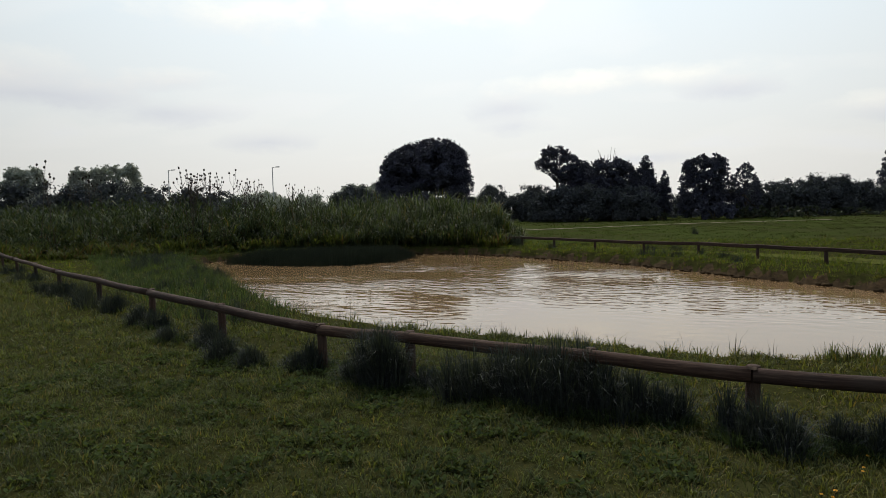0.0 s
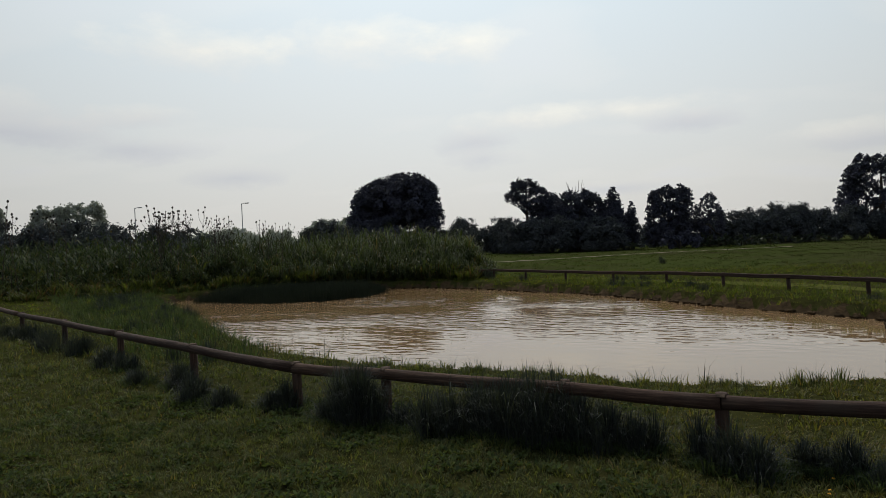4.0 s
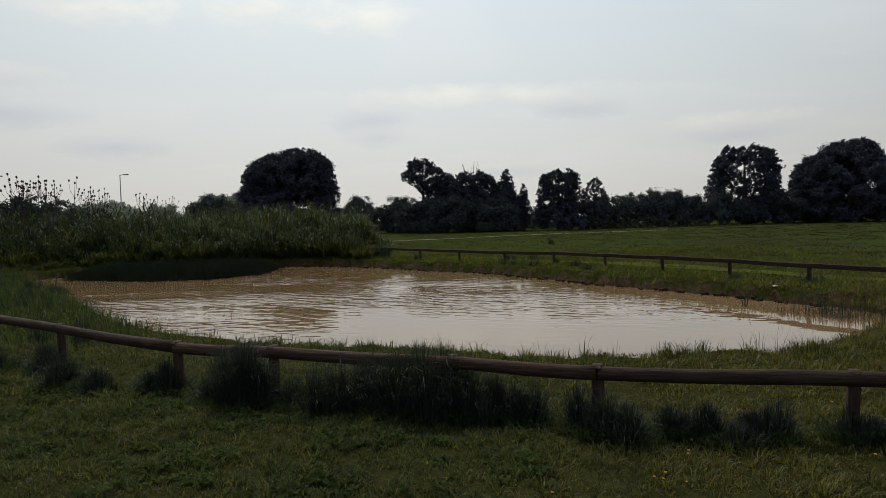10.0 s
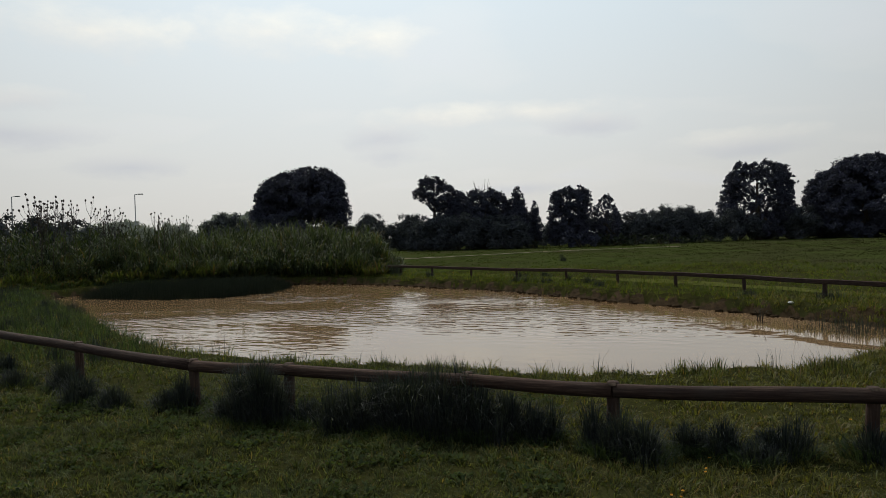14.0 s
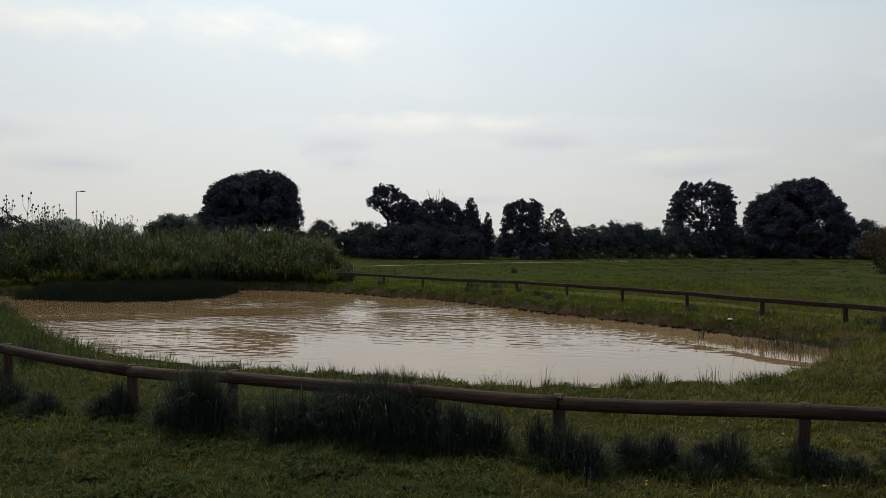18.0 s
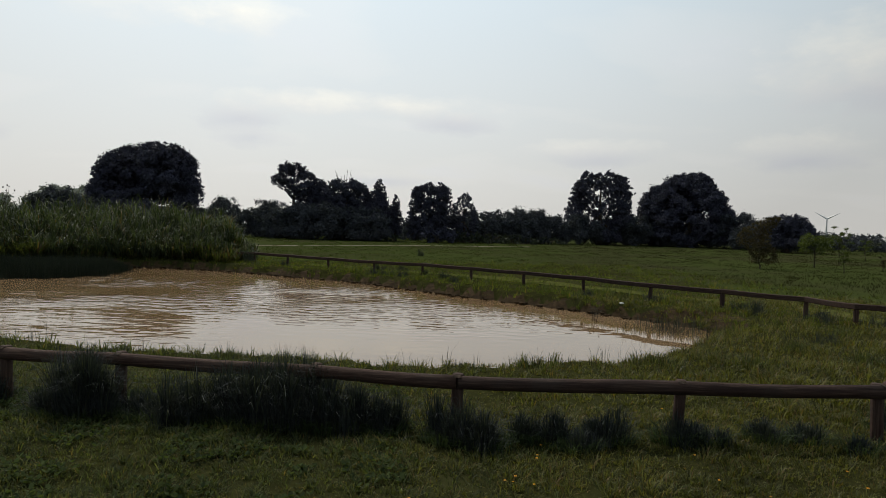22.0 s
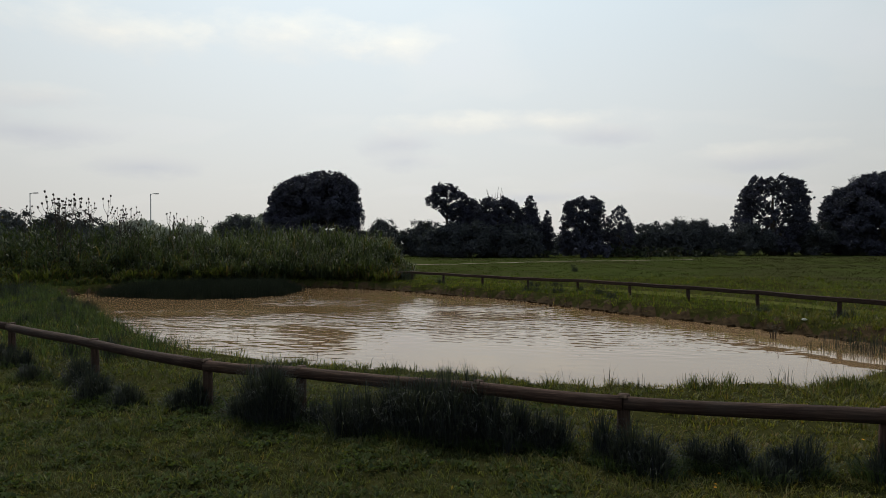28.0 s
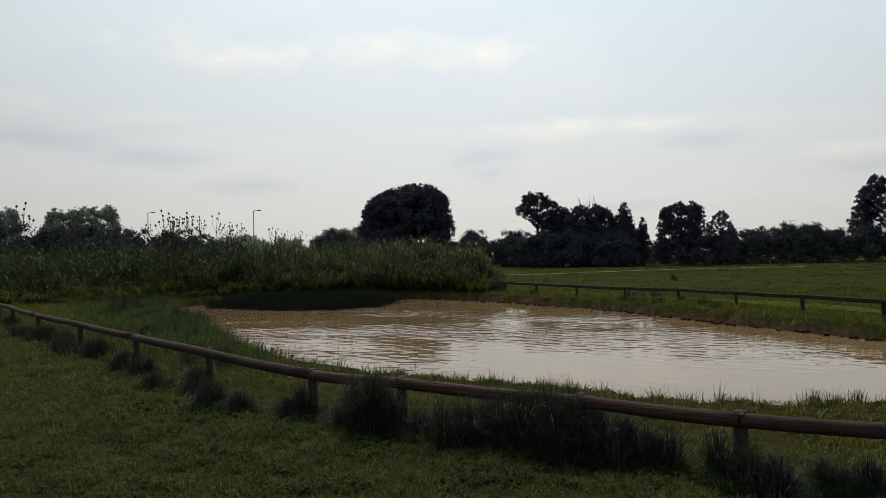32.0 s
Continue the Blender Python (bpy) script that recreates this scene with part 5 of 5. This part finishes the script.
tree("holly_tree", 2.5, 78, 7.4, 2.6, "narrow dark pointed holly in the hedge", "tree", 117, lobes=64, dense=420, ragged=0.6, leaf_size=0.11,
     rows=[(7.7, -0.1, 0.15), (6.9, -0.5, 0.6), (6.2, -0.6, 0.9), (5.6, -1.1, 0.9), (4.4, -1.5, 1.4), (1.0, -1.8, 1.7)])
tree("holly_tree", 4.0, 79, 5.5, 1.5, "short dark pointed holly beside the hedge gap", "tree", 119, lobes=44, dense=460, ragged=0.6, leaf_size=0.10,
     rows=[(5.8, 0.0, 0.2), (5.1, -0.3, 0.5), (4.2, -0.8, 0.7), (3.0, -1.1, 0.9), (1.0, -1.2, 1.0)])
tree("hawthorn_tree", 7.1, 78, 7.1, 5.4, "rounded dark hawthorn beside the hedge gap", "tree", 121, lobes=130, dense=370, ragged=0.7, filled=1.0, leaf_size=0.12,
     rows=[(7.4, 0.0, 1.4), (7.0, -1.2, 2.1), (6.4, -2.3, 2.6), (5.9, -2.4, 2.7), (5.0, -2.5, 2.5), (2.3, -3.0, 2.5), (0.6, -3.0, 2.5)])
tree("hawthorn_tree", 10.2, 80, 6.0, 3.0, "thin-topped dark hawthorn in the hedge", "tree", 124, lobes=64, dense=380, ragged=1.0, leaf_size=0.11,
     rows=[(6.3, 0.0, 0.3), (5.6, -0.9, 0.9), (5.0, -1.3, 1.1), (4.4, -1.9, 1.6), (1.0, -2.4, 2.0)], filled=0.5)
# bare dead tree standing out of the hedge
rr = random.Random(130)
dead = tagged(new("dead_tree"), "bare grey dead tree standing out of the hedge", "dead tree")
dead.location = (-0.9, 80.5, 0)
part("trunk", tube(bmesh.new(), [(0, 0, -0.2), (0.1, 0, 3.5), (0.0, 0, 6.5)], [0.16, 0.12, 0.08], 8), M_DEAD, dead)
for q in range(9):
    a, e = rr.uniform(-1.1, 1.1), rr.uniform(7.2, 8.9)
    s = Vector((0.02, 0, rr.uniform(4.8, 6.4)))
    t = Vector((a, rr.uniform(-0.5, 0.5), e))
    part("branch", tube(bmesh.new(), [s, s.lerp(t, 0.5) + Vector((a * 0.15, 0, -0.15)), t], [0.055, 0.04, 0.018], 6), M_DEAD, dead)

HEDGE = "dense dark green hedge shrub at the field edge"
rnd = random.Random(9)
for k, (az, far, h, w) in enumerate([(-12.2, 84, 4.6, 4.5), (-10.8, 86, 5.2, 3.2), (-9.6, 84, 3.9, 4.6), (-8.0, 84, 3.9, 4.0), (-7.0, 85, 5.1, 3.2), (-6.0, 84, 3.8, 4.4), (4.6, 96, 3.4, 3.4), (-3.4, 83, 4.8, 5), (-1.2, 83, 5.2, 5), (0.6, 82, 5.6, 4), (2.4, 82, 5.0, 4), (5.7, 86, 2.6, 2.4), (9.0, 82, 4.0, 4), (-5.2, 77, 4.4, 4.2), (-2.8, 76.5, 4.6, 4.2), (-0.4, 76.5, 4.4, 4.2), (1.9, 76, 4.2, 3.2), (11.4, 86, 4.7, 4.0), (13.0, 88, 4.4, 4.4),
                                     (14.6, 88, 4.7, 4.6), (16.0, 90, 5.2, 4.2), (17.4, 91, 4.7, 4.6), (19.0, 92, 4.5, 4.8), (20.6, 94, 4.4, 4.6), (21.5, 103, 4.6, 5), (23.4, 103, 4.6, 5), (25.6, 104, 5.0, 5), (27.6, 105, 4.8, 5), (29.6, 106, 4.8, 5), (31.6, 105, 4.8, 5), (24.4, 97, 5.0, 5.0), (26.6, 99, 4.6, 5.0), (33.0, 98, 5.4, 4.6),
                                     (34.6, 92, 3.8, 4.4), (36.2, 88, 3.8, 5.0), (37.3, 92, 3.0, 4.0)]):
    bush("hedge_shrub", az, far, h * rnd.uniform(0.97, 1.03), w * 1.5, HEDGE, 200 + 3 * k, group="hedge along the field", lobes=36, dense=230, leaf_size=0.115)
BRAMBLE = "low spreading bramble at the foot of the hedge"
for k, (az, far, h, w) in enumerate([(7.9, 74.5, 2.1, 4.6), (10.6, 78, 1.5, 5), (12.6, 80, 1.3, 5), (15.0, 82, 1.2, 5.5), (17.6, 86, 1.0, 5), (3.6, 76, 1.0, 2.0)]):
    bush("bramble", az, far, h, w, BRAMBLE, 280 + 3 * k, group="brambles along the hedge", lobes=20, dense=240, mat=M_SCRUB if k else M_OAK)
LEFTH = "dark overgrown hedge shrub behind the reeds"
for k, (az, far, h, w) in enumerate([(-52.5, 62, 5.2, 7), (-49.5, 62, 5.3, 7), (-47.0, 63, 5.0, 7), (-44.6, 64, 5.0, 7), (-42.2, 64, 5.4, 7), (-39.8, 66, 4.9, 7), (-37.4, 66, 4.9, 7), (-35.2, 68, 4.5, 6), (-32.6, 70, 4.0, 6), (-24.0, 70, 4.2, 4), (-22.6, 71, 5.1, 4.4), (-20.8, 76, 4.4, 5), (-19.0, 84, 3.9, 5), (-17.2, 86, 3.0, 5), (-14.6, 86, 2.9, 4), (-18.4, 82, 3.4, 4.4), (-15.6, 82, 2.6, 4), (-12.8, 83, 3.6, 3)]):
    bush("hedge_shrub", az, far, h, w * 1.15, LEFTH, 320 + 3 * k, group="hedge behind the reeds", lobes=36, dense=120, leaf_size=0.12)
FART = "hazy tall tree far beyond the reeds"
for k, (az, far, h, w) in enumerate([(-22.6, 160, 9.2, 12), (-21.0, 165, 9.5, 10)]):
    tree("far_tree", az, far, h, w, FART, "tree", 360 + 3 * k, mat=M_HAZED_LEAF, lobes=120, foot=0.0, ragged=0.2, leaf_size=0.26, dense=110, group="far trees")
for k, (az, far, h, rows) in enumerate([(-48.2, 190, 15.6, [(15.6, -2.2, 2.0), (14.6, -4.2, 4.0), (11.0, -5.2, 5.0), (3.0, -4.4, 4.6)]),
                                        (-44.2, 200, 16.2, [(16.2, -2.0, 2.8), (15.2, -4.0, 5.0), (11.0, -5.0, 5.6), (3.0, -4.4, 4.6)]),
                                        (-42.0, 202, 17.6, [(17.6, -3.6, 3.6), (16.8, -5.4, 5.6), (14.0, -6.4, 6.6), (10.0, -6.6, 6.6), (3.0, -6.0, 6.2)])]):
    tree("far_tree", az, far, h, rows[1][2] * 2, FART, "tree", 380 + 3 * k, mat=M_HAZED_LEAF, lobes=90, ragged=0.35, leaf_size=0.24, dense=90, group="far trees", rows=rows, filled=0.6)
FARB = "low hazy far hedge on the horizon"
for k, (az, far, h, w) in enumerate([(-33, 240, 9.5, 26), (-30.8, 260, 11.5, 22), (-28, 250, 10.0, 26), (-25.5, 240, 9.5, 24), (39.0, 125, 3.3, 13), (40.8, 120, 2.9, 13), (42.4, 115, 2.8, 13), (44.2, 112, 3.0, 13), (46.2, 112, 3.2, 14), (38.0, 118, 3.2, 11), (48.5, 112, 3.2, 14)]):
    bush("far_hedge", az, far, h, w, FARB, 400 + 3 * k, mat=M_HAZED_LEAF if k < 4 else M_SHRUB, lobes=40 if k < 4 else 56, leaf_size=0.5 if k < 4 else 0.2, dense=22 if k < 4 else 100, group="far hedges")

# young trees planted in the meadow
SAP = "young slender tree standing in the meadow grass"
tree("young_tree", 0, 0, 2.8, 2.2, "young bushy bronze-leaved tree standing in the meadow grass", "young tree", 131, M_BROWNLEAF, 0.0, 80, 0.045, 900, at=(21.75, 31.2), ragged=0.9, group="young trees in the meadow", bare=0.12, filled=0.25, trunk=0.4,
     rows=[(2.85, 0.5, 0.9), (2.6, -0.3, 0.9), (2.2, -0.9, 0.55), (1.7, -1.25, 0.5), (1.4, -1.15, 0.5), (1.05, -0.6, 0.75), (0.7, -0.7, 0.9), (0.35, -0.5, 0.9)])
tree("young_tree", 0, 0, 2.2, 2.0, SAP, "young tree", 134, M_YOUNG, 0.28, 40, 0.045, 800, at=(26.9, 33.6), ragged=0.4, group="young trees in the meadow", filled=0.7, trunk=0.4)
tree("young_tree", 0, 0, 2.7, 1.4, SAP, "young tree", 137, M_YOUNG, 0.2, 34, 0.05, 700, at=(33.4, 39.4), ragged=0.9, group="young trees in the meadow", filled=0.6, trunk=0.4)
tree("young_tree", 0, 0, 1.35, 0.7, "small young tree standing in the meadow grass", "young tree", 139, M_YOUNG, 0.15, 18, 0.04, 520, at=(24.3, 28.3), ragged=0.9, group="young trees in the meadow", filled=0.4, trunk=0.4)
tree("young_tree", 0, 0, 2.0, 1.1, SAP, "young tree", 141, M_YOUNG, 0.2, 22, 0.05, 560, at=(40.1, 44.6), ragged=0.8, group="young trees in the meadow", filled=0.5, trunk=0.4)
tree("young_tree", 0, 0, 0.9, 0.5, "small young tree standing in the meadow grass", "young tree", 143, M_BROWNLEAF, 0.1, 14, 0.035, 520, at=(29.0, 31.0), ragged=0.8, group="young trees in the meadow", filled=0.5, trunk=0.4)
tree("hawthorn_tree", 36.7, 84, 4.4, 6.0, "low rounded dark hawthorn at the field edge", "tree", 127, lobes=100, dense=360, ragged=0.6, leaf_size=0.11,
     rows=[(4.5, -0.6, 0.8), (4.1, -1.8, 1.9), (3.4, -2.8, 2.6), (2.4, -3.4, 3.3), (0.8, -3.6, 3.6)])

# ---- road lamps and wind turbine far off ----
def street_lamp(az, far, high, arm):
    root = tagged(new("street_lamp"), "tall thin grey street lamp beyond the reeds", "street lamp", group="street lamps by the road")
    root.location = (far * math.sin(radians(az)), far * math.cos(radians(az)), 0)
    part("pole", tube(bmesh.new(), [(0, 0, -0.2), (0, 0, 1.2), (0, 0, 1.25), (0, 0, high)], [0.14, 0.14, 0.10, 0.07], 10), M_GALV, root)
    arm_ = part("arm", tube(bmesh.new(), [(0, 0, high - 0.08), (arm * 0.4, 0, high), (arm, 0, high + 0.03)], [0.05, 0.05, 0.045], 8), M_GALV, root)
    part("lantern", box(bmesh.new(), (arm - 0.1, -0.14, high - 0.06), (arm + 0.7, 0.14, high + 0.1), 0.04), M_GALV, arm_, "flat grey lantern")


street_lamp(-29.9, 115, 10.0, 0.7)
street_lamp(-38.2, 122, 10.0, 0.7)
turbine = tagged(new("wind_turbine"), "white three-bladed wind turbine on the horizon", "wind turbine")
FARW = 1500
turbine.location = (FARW * math.sin(radians(39.34)), FARW * math.cos(radians(39.34)), 0)
turbine.rotation_euler.z = radians(-39.34)
HUB = 44.0
part("tower", tube(bmesh.new(), [(0, 0, -2), (0, 0, HUB * 0.5), (0, 0, HUB)], [2.2, 1.7, 1.2], 16), M_WHITE, turbine)
part("nacelle", box(bmesh.new(), (-1.6, -2.5, HUB - 1.4), (1.6, 5.0, HUB + 1.8), 0.6), M_WHITE, turbine)
hub = part("hub", tube(bmesh.new(), [(0, -4.6, HUB), (0, -4.2, HUB), (0, -2.5, HUB)], [0.3, 1.2, 1.4], 12), M_WHITE, turbine)
for a in (62, 182, 302):
    bm = bmesh.new()
    d, s = Vector((math.sin(radians(a)), 0, math.cos(radians(a)))), Vector((math.cos(radians(a)), 0, -math.sin(radians(a))))
    rows = []
    for u, w in ((0, 0.8), (0.12, 1.6), (0.5, 1.0), (1.0, 0.25)):
        c = Vector((0, -3.4, HUB)) + d * 25 * u
        rows.append([bm.verts.new(c + s * w + Vector((0, 0.1, 0))), bm.verts.new(c + Vector((0, -0.35, 0))), bm.verts.new(c - s * w), bm.verts.new(c + Vector((0, 0.35, 0)))])
    for r0, r1 in zip(rows, rows[1:]):
        for q in range(4):
            bm.faces.new((r0[q], r0[(q + 1) % 4], r1[(q + 1) % 4], r1[q]))
    bm.faces.new(rows[-1])
    part("blade", bm, M_WHITE, hub)
